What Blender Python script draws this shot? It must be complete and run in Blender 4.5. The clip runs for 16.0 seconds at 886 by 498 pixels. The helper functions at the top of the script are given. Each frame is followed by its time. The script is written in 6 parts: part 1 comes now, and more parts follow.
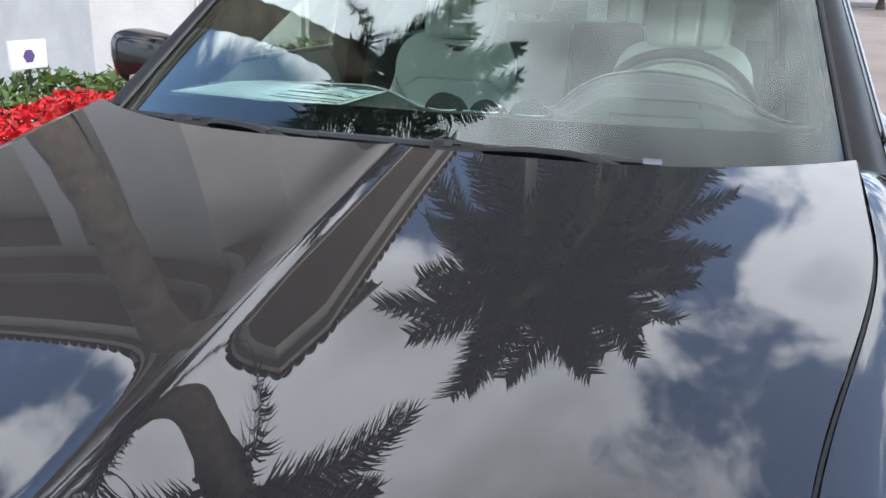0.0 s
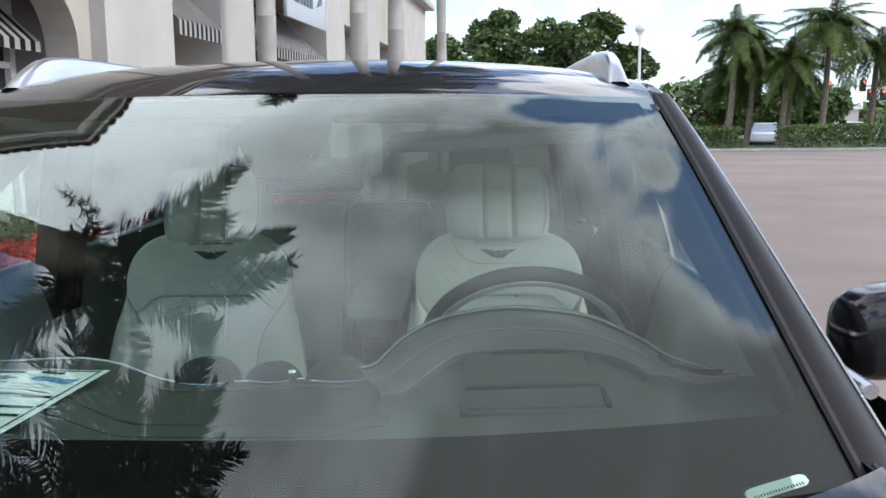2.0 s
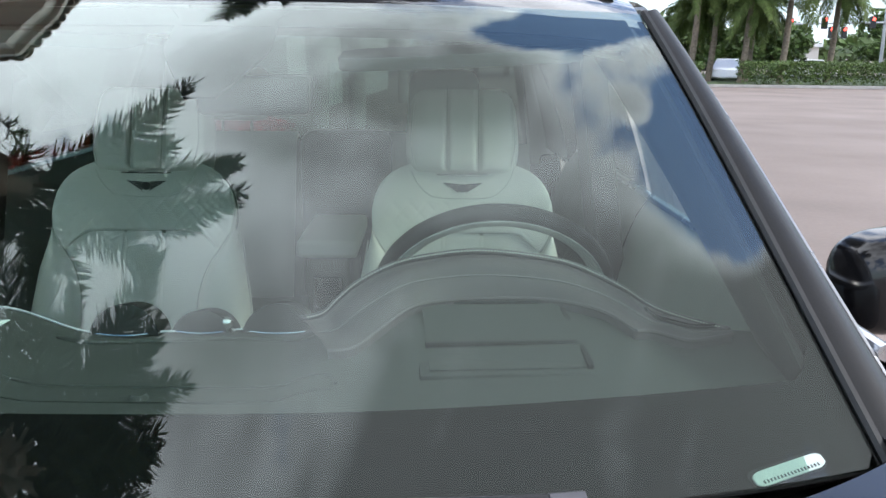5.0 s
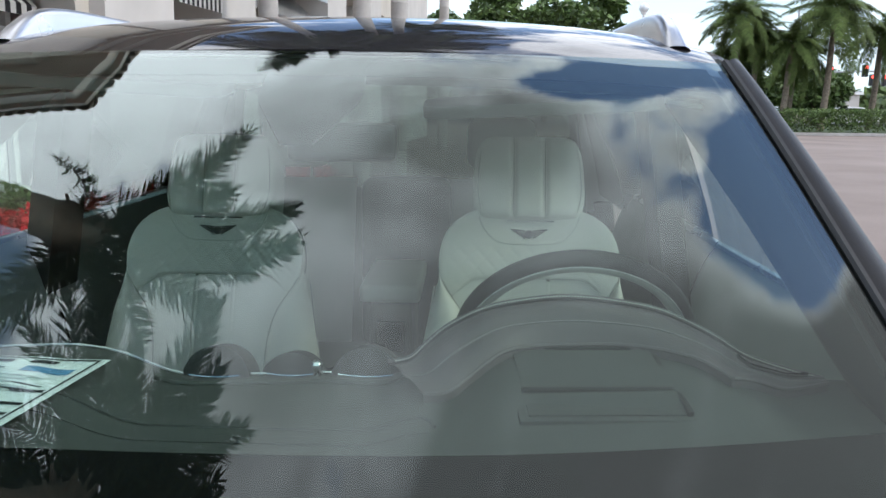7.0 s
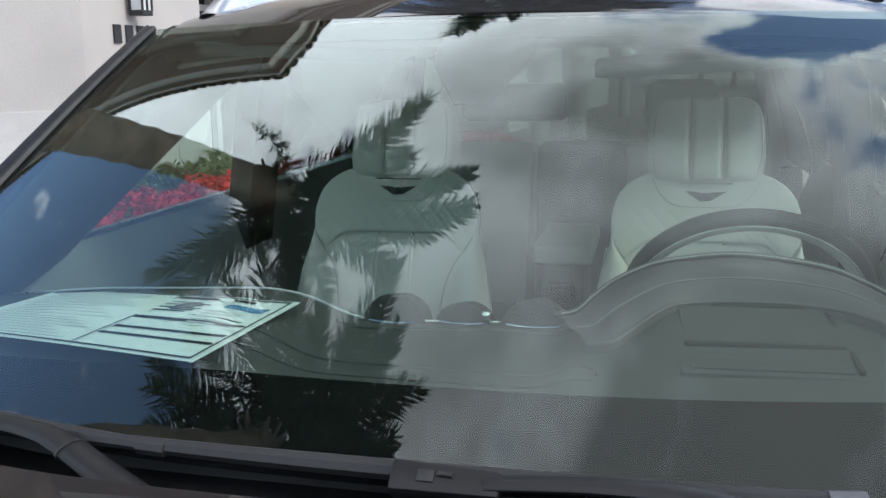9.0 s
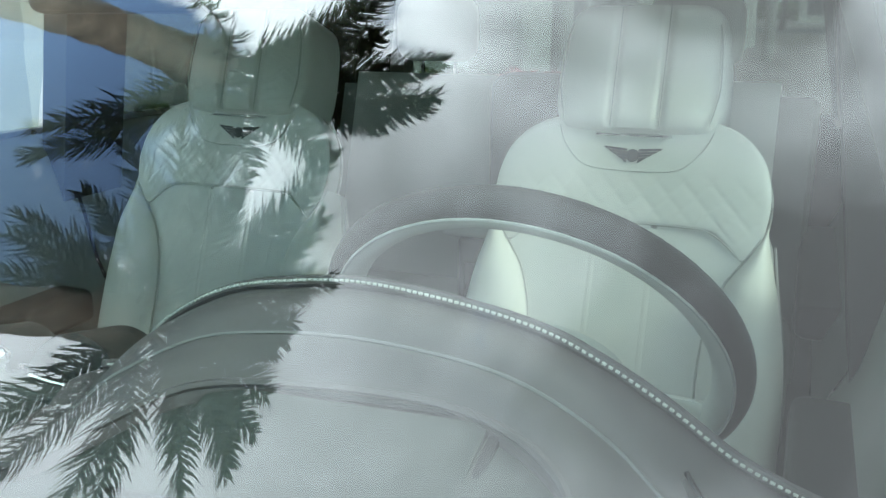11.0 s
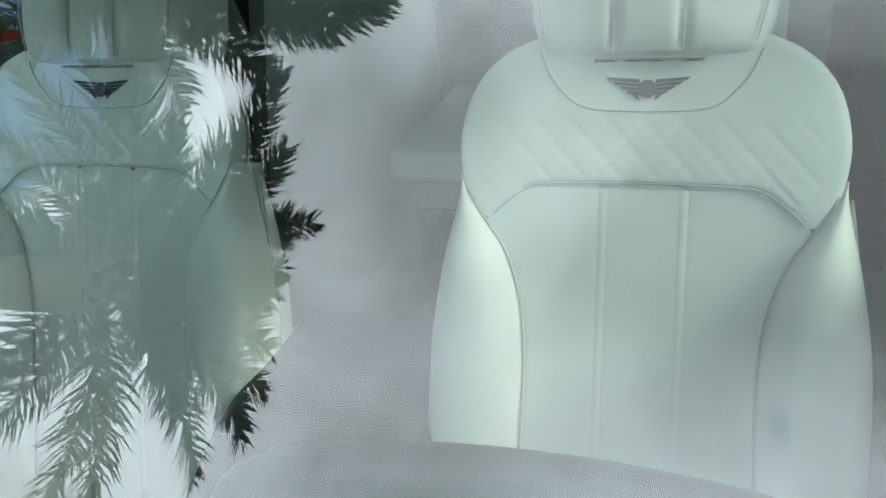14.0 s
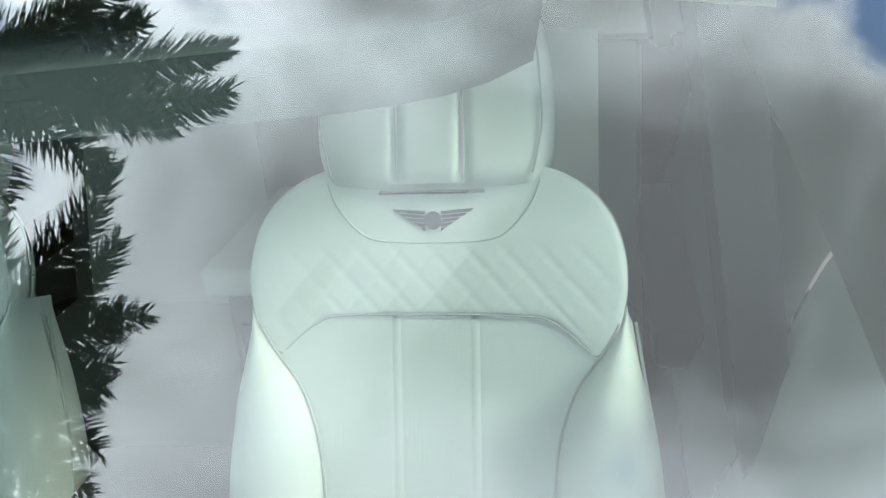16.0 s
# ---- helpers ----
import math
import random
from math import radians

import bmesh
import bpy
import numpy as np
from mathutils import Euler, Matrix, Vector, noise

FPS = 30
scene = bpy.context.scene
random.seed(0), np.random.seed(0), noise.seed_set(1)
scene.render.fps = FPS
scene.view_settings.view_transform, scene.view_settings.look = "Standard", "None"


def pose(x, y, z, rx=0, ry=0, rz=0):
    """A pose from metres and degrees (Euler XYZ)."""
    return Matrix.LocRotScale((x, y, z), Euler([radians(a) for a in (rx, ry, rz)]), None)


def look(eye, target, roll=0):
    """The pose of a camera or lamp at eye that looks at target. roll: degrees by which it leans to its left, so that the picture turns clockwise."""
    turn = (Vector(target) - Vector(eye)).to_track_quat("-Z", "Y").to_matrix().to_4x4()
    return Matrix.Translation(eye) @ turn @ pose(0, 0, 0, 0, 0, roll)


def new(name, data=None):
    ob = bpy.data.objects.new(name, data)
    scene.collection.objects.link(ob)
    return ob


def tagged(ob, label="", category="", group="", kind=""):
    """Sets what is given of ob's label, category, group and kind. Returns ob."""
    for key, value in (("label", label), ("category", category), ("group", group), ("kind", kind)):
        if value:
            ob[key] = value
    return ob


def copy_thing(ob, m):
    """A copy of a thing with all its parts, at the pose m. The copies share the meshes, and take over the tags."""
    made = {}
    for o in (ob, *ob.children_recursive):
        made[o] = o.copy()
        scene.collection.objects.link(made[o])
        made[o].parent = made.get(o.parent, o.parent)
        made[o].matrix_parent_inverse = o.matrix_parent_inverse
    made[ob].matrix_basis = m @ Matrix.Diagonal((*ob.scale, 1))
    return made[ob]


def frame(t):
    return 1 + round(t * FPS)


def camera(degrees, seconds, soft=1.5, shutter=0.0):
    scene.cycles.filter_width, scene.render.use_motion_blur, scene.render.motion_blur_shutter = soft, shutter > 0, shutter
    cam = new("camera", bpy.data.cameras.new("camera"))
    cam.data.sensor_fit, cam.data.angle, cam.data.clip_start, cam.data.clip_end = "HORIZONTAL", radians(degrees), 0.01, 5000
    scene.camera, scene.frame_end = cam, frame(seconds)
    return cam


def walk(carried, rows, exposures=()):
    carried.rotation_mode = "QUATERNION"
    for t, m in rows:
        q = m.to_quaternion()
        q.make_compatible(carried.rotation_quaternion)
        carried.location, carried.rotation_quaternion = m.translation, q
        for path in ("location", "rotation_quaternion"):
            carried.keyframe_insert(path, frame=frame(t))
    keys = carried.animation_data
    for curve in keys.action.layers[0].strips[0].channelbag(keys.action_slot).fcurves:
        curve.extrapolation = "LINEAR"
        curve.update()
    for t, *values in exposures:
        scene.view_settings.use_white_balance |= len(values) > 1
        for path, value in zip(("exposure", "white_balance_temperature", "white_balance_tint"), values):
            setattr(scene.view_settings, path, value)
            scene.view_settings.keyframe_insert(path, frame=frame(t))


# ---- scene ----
cam = camera(53.5, 16.0)
PATH = [
    (0, (0.554, -1.54, 1.542), (-0.031, 0.275, 0.938), 1.6),
    (0.5, (0.399, -1.18, 1.561), (-0.008, 0.712, 1.054), -0.1),
    (1, (0.302, -0.967, 1.57), (0.063, 0.973, 1.146), 0.3),
    (1.5, (0.256, -0.865, 1.609), (0.15, 1.105, 1.281), 0.4),
    (2, (0.314, -0.856, 1.631), (0.255, 1.123, 1.346), -0.5),
    (2.5, (0.296, -0.839, 1.632), (0.24, 1.137, 1.33), -0.4),
    (3, (0.145, -0.821, 1.628), (0.032, 1.149, 1.305), 1.0),
    (3.5, (-0.064, -0.82, 1.58), (-0.217, 1.149, 1.264), 1.4),
    (4, (0.025, -0.787, 1.601), (-0.049, 1.17, 1.193), 1.1),
    (4.5, (0.281, -0.694, 1.605), (0.255, 1.257, 1.169), 0.8),
    (4.7, (0.311, -0.679, 1.608), (0.344, 1.271, 1.165), 0.7),
    (6.8, (0.291, -0.685, 1.61), (0.314, 1.288, 1.283), 0.4),
    (7, (0.236, -0.691, 1.609), (0.187, 1.28, 1.274), 0.7),
    (7.5, (0.093, -0.704, 1.603), (-0.211, 1.24, 1.245), 0.7),
    (8, (-0.063, -0.7, 1.593), (-0.48, 1.222, 1.229), 0.8),
    (8.5, (-0.052, -0.718, 1.597), (-0.483, 1.199, 1.223), -0.6),
    (9, (0.256, -0.739, 1.597), (-0.191, 1.168, 1.193), -0.6),
    (9.5, (0.509, -0.678, 1.575), (0.091, 1.222, 1.114), 2.6),
    (10, (0.63, -0.38, 1.502), (0.118, 1.492, 1.021), 4.9),
    (10.2, (0.646, -0.29, 1.506), (0.047, 1.55, 1.002), 4.4),
    (12.3, (0.512, 0.337, 1.546), (-0.219, 2.073, 0.872), -3.5),
    (12.5, (0.469, 0.354, 1.573), (-0.218, 2.065, 0.797), -4.0),
    (13, (0.425, 0.336, 1.561), (-0.383, 1.931, 0.665), -5.5),
    (13.1, (0.426, 0.333, 1.566), (-0.401, 1.906, 0.648), -6.0),
    (13.5, (0.441, 0.36, 1.566), (-0.343, 1.951, 0.642), -6.3),
    (14, (0.483, 0.42, 1.588), (-0.125, 2.11, 0.709), -5.9),
    (14.5, (0.518, 0.451, 1.65), (0.014, 2.208, 0.839), -5.5),
    (15, (0.534, 0.46, 1.651), (0.117, 2.268, 0.905), -4.8),
    (15.5, (0.553, 0.481, 1.654), (0.222, 2.304, 0.901), -5.0),
    (16, (0.573, 0.499, 1.651), (0.23, 2.307, 0.867), -4.7),
]
walk(cam, [(t, look(e, g, r)) for t, e, g, r in PATH],
     [(0.0, 1.4), (1.0, 1.22), (2.0, 0.97), (3.0, 0.93), (4.0, 1.07), (4.6, 1.28), (6.8, 0.95), (9.0, 1.0), (9.5, 1.2), (10.2, 1.55), (12.3, 1.93), (14.0, 1.83), (15.0, 2.06), (16.0, 2.08)])

# ---- sky and sun ----
SUN_EL, SUN_AZ = 35.0, 100.0          # azimuth clockwise from +y
world = bpy.data.worlds.new("sky")
scene.world = world
world.use_nodes = True
wn, wl = world.node_tree.nodes, world.node_tree.links
wn.clear()
w_out = wn.new("ShaderNodeOutputWorld")
w_bg = wn.new("ShaderNodeBackground")
w_bg.inputs["Strength"].default_value = 0.15
sky = wn.new("ShaderNodeTexSky")
sky.sky_type, sky.sun_disc = "NISHITA", False
sky.sun_elevation, sky.sun_rotation = radians(SUN_EL), radians(SUN_AZ)
sky.air_density, sky.dust_density, sky.ozone_density = 1.0, 0.8, 4.5
# drifting cumulus: noise on the plane of the clouds, thinning to haze at the horizon
tc = wn.new("ShaderNodeTexCoord")
sep = wn.new("ShaderNodeSeparateXYZ")
wl.new(tc.outputs["Generated"], sep.inputs[0])


def wmath(op, a, b=None, clamp=False):
    n = wn.new("ShaderNodeMath")
    n.operation, n.use_clamp = op, clamp
    for sock, v in zip(n.inputs, (a, b)):
        if v is None:
            continue
        if hasattr(v, "links"):
            wl.new(v, sock)
        else:
            sock.default_value = v
    return n.outputs[0]


up = wmath("ADD", wmath("MAXIMUM", sep.outputs[2], 0.0), 0.22)
comb = wn.new("ShaderNodeCombineXYZ")
wl.new(wmath("DIVIDE", sep.outputs[0], up), comb.inputs[0])
wl.new(wmath("DIVIDE", sep.outputs[1], up), comb.inputs[1])
comb.inputs[2].default_value = 3.7


def wnoise(scale, detail, rough, distort):
    n = wn.new("ShaderNodeTexNoise")
    n.inputs["Scale"].default_value = scale
    n.inputs["Detail"].default_value = detail
    n.inputs["Roughness"].default_value = rough
    n.inputs["Distortion"].default_value = distort
    wl.new(comb.outputs[0], n.inputs["Vector"])
    return n.outputs[0]


big = wnoise(2.6, 10.0, 0.56, 0.3)
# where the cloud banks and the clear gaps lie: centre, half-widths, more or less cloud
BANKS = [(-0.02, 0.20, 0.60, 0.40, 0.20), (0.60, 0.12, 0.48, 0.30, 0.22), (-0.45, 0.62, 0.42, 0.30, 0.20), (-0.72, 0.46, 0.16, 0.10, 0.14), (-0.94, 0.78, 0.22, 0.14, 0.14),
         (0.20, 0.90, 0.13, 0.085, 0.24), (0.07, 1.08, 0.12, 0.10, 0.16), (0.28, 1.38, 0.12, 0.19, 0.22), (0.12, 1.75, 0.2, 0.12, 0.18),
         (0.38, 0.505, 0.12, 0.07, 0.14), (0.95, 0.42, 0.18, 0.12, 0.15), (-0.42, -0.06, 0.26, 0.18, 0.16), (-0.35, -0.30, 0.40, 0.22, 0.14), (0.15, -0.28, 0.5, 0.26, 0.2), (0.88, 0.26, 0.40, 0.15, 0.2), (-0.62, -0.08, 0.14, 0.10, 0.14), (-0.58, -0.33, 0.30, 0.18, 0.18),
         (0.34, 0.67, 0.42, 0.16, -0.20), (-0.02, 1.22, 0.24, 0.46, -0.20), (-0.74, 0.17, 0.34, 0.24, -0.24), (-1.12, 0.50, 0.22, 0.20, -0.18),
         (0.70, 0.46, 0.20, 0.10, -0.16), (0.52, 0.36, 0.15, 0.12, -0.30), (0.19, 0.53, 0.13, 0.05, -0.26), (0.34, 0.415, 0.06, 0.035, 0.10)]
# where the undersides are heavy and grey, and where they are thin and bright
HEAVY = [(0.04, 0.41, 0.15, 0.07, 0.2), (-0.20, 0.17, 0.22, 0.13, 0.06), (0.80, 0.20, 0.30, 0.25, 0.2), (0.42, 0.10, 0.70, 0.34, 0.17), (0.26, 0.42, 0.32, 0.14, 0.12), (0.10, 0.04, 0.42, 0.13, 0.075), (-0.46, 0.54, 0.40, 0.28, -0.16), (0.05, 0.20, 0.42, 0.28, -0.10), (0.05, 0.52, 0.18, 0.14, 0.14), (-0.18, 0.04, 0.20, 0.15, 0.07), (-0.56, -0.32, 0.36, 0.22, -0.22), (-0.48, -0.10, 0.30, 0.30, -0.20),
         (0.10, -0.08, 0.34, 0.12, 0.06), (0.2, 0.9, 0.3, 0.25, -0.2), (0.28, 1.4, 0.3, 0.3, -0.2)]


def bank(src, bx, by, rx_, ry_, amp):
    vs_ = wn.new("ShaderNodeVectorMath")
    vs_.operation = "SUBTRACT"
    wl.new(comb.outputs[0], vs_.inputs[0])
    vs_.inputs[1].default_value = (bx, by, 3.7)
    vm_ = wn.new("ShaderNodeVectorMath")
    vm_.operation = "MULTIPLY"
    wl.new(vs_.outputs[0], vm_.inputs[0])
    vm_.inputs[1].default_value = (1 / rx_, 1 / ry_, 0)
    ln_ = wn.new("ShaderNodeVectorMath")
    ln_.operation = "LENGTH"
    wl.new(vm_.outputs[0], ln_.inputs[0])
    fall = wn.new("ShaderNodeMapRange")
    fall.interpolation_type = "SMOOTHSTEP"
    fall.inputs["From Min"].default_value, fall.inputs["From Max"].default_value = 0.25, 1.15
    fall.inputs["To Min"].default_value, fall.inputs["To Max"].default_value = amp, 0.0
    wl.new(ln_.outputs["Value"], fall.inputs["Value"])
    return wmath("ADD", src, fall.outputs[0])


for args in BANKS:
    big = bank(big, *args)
# torn edges
calm = big
big = wmath("ADD", big, wmath("MULTIPLY", wmath("SUBTRACT", wnoise(9.0, 8.0, 0.6, 0.8), 0.5), 0.26))
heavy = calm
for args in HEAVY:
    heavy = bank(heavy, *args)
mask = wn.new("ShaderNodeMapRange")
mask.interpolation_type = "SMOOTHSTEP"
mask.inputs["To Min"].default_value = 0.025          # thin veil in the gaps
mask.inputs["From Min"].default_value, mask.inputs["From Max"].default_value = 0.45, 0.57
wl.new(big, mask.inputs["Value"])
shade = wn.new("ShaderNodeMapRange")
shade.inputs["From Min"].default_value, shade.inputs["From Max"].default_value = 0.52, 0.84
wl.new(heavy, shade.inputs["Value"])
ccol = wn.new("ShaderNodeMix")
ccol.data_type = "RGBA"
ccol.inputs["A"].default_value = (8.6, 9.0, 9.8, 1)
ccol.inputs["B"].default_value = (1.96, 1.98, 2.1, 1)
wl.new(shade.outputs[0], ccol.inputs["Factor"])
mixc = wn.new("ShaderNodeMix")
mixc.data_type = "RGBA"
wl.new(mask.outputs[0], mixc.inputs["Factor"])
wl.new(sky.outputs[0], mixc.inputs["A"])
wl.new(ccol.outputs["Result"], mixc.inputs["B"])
haze = wn.new("ShaderNodeMapRange")
haze.interpolation_type = "SMOOTHSTEP"
haze.inputs["From Min"].default_value, haze.inputs["From Max"].default_value = 0.02, 0.30
haze.inputs["To Min"].default_value, haze.inputs["To Max"].default_value = 0.85, 0.0
wl.new(sep.outputs[2], haze.inputs["Value"])
mixh = wn.new("ShaderNodeMix")
mixh.data_type = "RGBA"
wl.new(haze.outputs[0], mixh.inputs["Factor"])
wl.new(mixc.outputs["Result"], mixh.inputs["A"])
mixh.inputs["B"].default_value = (3.5, 4.5, 4.9, 1)
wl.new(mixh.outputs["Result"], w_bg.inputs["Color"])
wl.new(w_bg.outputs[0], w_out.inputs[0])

sun_data = bpy.data.lights.new("sun", "SUN")
sun_data.energy, sun_data.angle, sun_data.color = 0.9, radians(14), (1.0, 0.95, 0.87)
sun = new("sun", sun_data)
sa, se = radians(SUN_AZ), radians(SUN_EL)
sun.matrix_world = look((math.sin(sa) * math.cos(se) * 60, math.cos(sa) * math.cos(se) * 60, math.sin(se) * 60), (0, 0, 0))


# ---- materials ----
def mat(name, color, rough=0.5, metal=0.0, vary=0.15, scale=8.0, fine=120.0, bump=0.05, coat=0.0, spec=0.5,
        random_tint=0.0, color2=None, coords="Object", sheen=0.0, rough_vary=0.1):
    """A surface with blotches at one scale, grain at another, fine relief and uneven gloss."""
    m = bpy.data.materials.new(name)
    m.use_nodes = True
    n, l = m.node_tree.nodes, m.node_tree.links
    b = n["Principled BSDF"]
    b.inputs["Metallic"].default_value = metal
    b.inputs["Specular IOR Level"].default_value = spec
    b.inputs["Coat Weight"].default_value = coat
    b.inputs["Coat Roughness"].default_value = 0.005
    b.inputs["Coat IOR"].default_value = 1.65
    b.inputs["Sheen Weight"].default_value = sheen
    t = n.new("ShaderNodeTexCoord")
    n1 = n.new("ShaderNodeTexNoise")
    n1.inputs["Scale"].default_value, n1.inputs["Detail"].default_value = scale, 6.0
    n2 = n.new("ShaderNodeTexNoise")
    n2.inputs["Scale"].default_value, n2.inputs["Detail"].default_value = fine, 3.0
    l.new(t.outputs[coords], n1.inputs["Vector"])
    l.new(t.outputs[coords], n2.inputs["Vector"])
    c2 = color2 or [min(1, c * (1 - vary)) for c in color]
    mx = n.new("ShaderNodeMix")
    mx.data_type = "RGBA"
    mx.inputs["A"].default_value = (*[min(1.0, c * (1 + vary * 0.5)) for c in color], 1)
    mx.inputs["B"].default_value = (*c2, 1)
    ramp = n.new("ShaderNodeMapRange")
    ramp.inputs["From Min"].default_value, ramp.inputs["From Max"].default_value = 0.3, 0.7
    l.new(n1.outputs[0], ramp.inputs["Value"])
    l.new(ramp.outputs[0], mx.inputs["Factor"])
    out = mx.outputs["Result"]
    mg = n.new("ShaderNodeMix")
    mg.data_type, mg.blend_type = "RGBA", "MULTIPLY"
    mg.inputs["Factor"].default_value = min(1.0, vary)
    l.new(out, mg.inputs["A"])
    l.new(n2.outputs[0], mg.inputs["B"])
    out = mg.outputs["Result"]
    if random_tint:
        oi = n.new("ShaderNodeObjectInfo")
        hs = n.new("ShaderNodeHueSaturation")
        mr = n.new("ShaderNodeMapRange")
        mr.inputs["To Min"].default_value, mr.inputs["To Max"].default_value = 1 - random_tint, 1 + random_tint
        l.new(oi.outputs["Random"], mr.inputs["Value"])
        l.new(mr.outputs[0], hs.inputs["Value"])
        l.new(out, hs.inputs["Color"])
        out = hs.outputs["Color"]
    l.new(out, b.inputs["Base Color"])
    rr = n.new("ShaderNodeMapRange")
    rr.inputs["To Min"].default_value = max(0.0, rough - rough_vary * rough)
    rr.inputs["To Max"].default_value = min(1.0, rough + rough_vary * rough)
    l.new(n1.outputs[0], rr.inputs["Value"])
    l.new(rr.outputs[0], b.inputs["Roughness"])
    if bump:
        bp = n.new("ShaderNodeBump")
        bp.inputs["Strength"].default_value, bp.inputs["Distance"].default_value = bump, 0.004
        l.new(n2.outputs[0], bp.inputs["Height"])
        l.new(bp.outputs[0], b.inputs["Normal"])
    return m


def leaf_mat(name, color, color2, rough=0.5):
    m = mat(name, color, rough, vary=0.25, scale=3.0, fine=40, bump=0.0, color2=color2)
    n, l = m.node_tree.nodes, m.node_tree.links
    b = n["Principled BSDF"]
    link = b.inputs["Base Color"].links[0].from_socket
    geo = n.new("ShaderNodeNewGeometry")
    hs = n.new("ShaderNodeHueSaturation")
    mr = n.new("ShaderNodeMapRange")
    mr.inputs["To Min"].default_value, mr.inputs["To Max"].default_value = 0.55, 1.5
    l.new(geo.outputs["Random Per Island"], mr.inputs["Value"])
    l.new(mr.outputs[0], hs.inputs["Value"])
    l.new(link, hs.inputs["Color"])
    l.new(hs.outputs[0], b.inputs["Base Color"])
    return m


def glass_mat(name, tint, r0, power=4.2, sheen=(1.0, 1.0, 1.0)):
    """A thin pane: clear with a tint, and gloss that grows towards grazing angles."""
    m = bpy.data.materials.new(name)
    m.use_nodes = True
    n, l = m.node_tree.nodes, m.node_tree.links
    n.clear()
    o = n.new("ShaderNodeOutputMaterial")
    tr = n.new("ShaderNodeBsdfTransparent")
    tr.inputs[0].default_value = (*tint, 1)
    gl = n.new("ShaderNodeBsdfGlossy")
    gl.inputs["Color"].default_value = (*sheen, 1)
    gl.inputs["Roughness"].default_value = 0.0
    lw = n.new("ShaderNodeLayerWeight")
    lw.inputs["Blend"].default_value = 0.5
    p = n.new("ShaderNodeMath")
    p.operation = "POWER"
    l.new(lw.outputs["Facing"], p.inputs[0])
    p.inputs[1].default_value = power
    ma = n.new("ShaderNodeMath")
    ma.operation, ma.use_clamp = "MULTIPLY_ADD", True
    l.new(p.outputs[0], ma.inputs[0])
    ma.inputs[1].default_value, ma.inputs[2].default_value = 1 - r0, r0
    mx = n.new("ShaderNodeMixShader")
    l.new(ma.outputs[0], mx.inputs[0])
    l.new(tr.outputs[0], mx.inputs[1])
    l.new(gl.outputs[0], mx.inputs[2])
    l.new(mx.outputs[0], o.inputs[0])
    return m


M_PAINT = mat("car_paint", (0.013, 0.012, 0.013), 0.45, 0.0, spec=0.08, vary=0.12, scale=60, fine=2500, bump=0.0, coat=1.0)
M_GLOSSBLACK = mat("gloss_black", (0.010, 0.010, 0.011), 0.15, vary=0.2, bump=0.0, coat=0.15, spec=0.4)
M_RUBBER = mat("black_rubber", (0.018, 0.018, 0.019), 0.55, vary=0.3, scale=20, fine=400, bump=0.1)
M_PLASTIC = mat("black_plastic", (0.014, 0.014, 0.015), 0.42, vary=0.25, scale=20, fine=600, bump=0.08, spec=0.3)
M_SATIN = mat("satin_silver", (0.62, 0.63, 0.65), 0.28, 1.0, vary=0.05, bump=0.0)
M_CAPMETAL = mat("dull_dark_metal", (0.16, 0.16, 0.17), 0.38, 0.8, vary=0.15, bump=0.0)
M_CHROME = mat("chrome", (0.8, 0.81, 0.82), 0.05, 1.0, vary=0.02, bump=0.0)
M_FRIT = mat("black_ceramic_print", (0.007, 0.007, 0.0075), 0.7, vary=0.2, scale=30, bump=0.0, spec=0.1)
M_POD = mat("dark_sensor_cover", (0.012, 0.010, 0.013), 0.7, vary=0.2, scale=30, bump=0.0, spec=0.1)
M_SOFTSEAM = mat("cream_thread_seam", (0.50, 0.50, 0.455), 0.6, vary=0.1)
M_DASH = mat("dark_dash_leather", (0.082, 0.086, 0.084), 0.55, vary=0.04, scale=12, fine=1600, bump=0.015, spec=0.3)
M_COVER = mat("mauve_grey_leather", (0.135, 0.116, 0.122), 0.5, vary=0.05, scale=10, fine=1500, bump=0.015, spec=0.35)
# paler than the cover: the highlight on its crease, put into the colour
M_CREASE = mat("pale_crease_highlight", (0.21, 0.195, 0.20), 0.5, vary=0.1, bump=0.0)
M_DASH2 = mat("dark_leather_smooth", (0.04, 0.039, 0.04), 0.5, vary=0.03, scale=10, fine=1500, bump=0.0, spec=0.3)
M_CREAM = mat("cream_leather", (0.73, 0.72, 0.66), 0.55, vary=0.04, scale=9, fine=1100, bump=0.06, spec=0.35)
M_TRIM = mat("grey_trim_leather", (0.29, 0.30, 0.285), 0.6, vary=0.08, scale=9, fine=1100, bump=0.015, spec=0.3)
M_STITCH = mat("pale_thread", (0.55, 0.55, 0.52), 0.7, vary=0.1)
M_SEAM = mat("grey_piping", (0.32, 0.33, 0.31), 0.55, vary=0.1)
M_EMBLEM = mat("grey_embroidery", (0.075, 0.08, 0.085), 0.7, vary=0.2, fine=500, bump=0.3)
M_CARPET = mat("dark_carpet", (0.11, 0.108, 0.108), 0.9, vary=0.06, fine=500, bump=0.08)
M_HEADLINER = mat("pale_headliner", (0.78, 0.78, 0.74), 0.9, vary=0.1, fine=1500, bump=0.02)
M_MIRRORBACK = mat("dark_mirror_shell", (0.022, 0.022, 0.023), 0.5, vary=0.1)
M_VISOR = mat("grey_visor_cloth", (0.10, 0.105, 0.10), 0.9, vary=0.1, fine=1500, bump=0.02)
M_GLASS = glass_mat("windshield_glass", (0.64, 0.753, 0.692), 0.104, 3.7, (0.93, 1.0, 0.985))
M_CLEAR = glass_mat("windshield_inner_skin", (1.0, 1.0, 1.0), 0.0)
M_SIDEGLASS = glass_mat("side_glass", (0.86, 0.91, 0.88), 0.05)
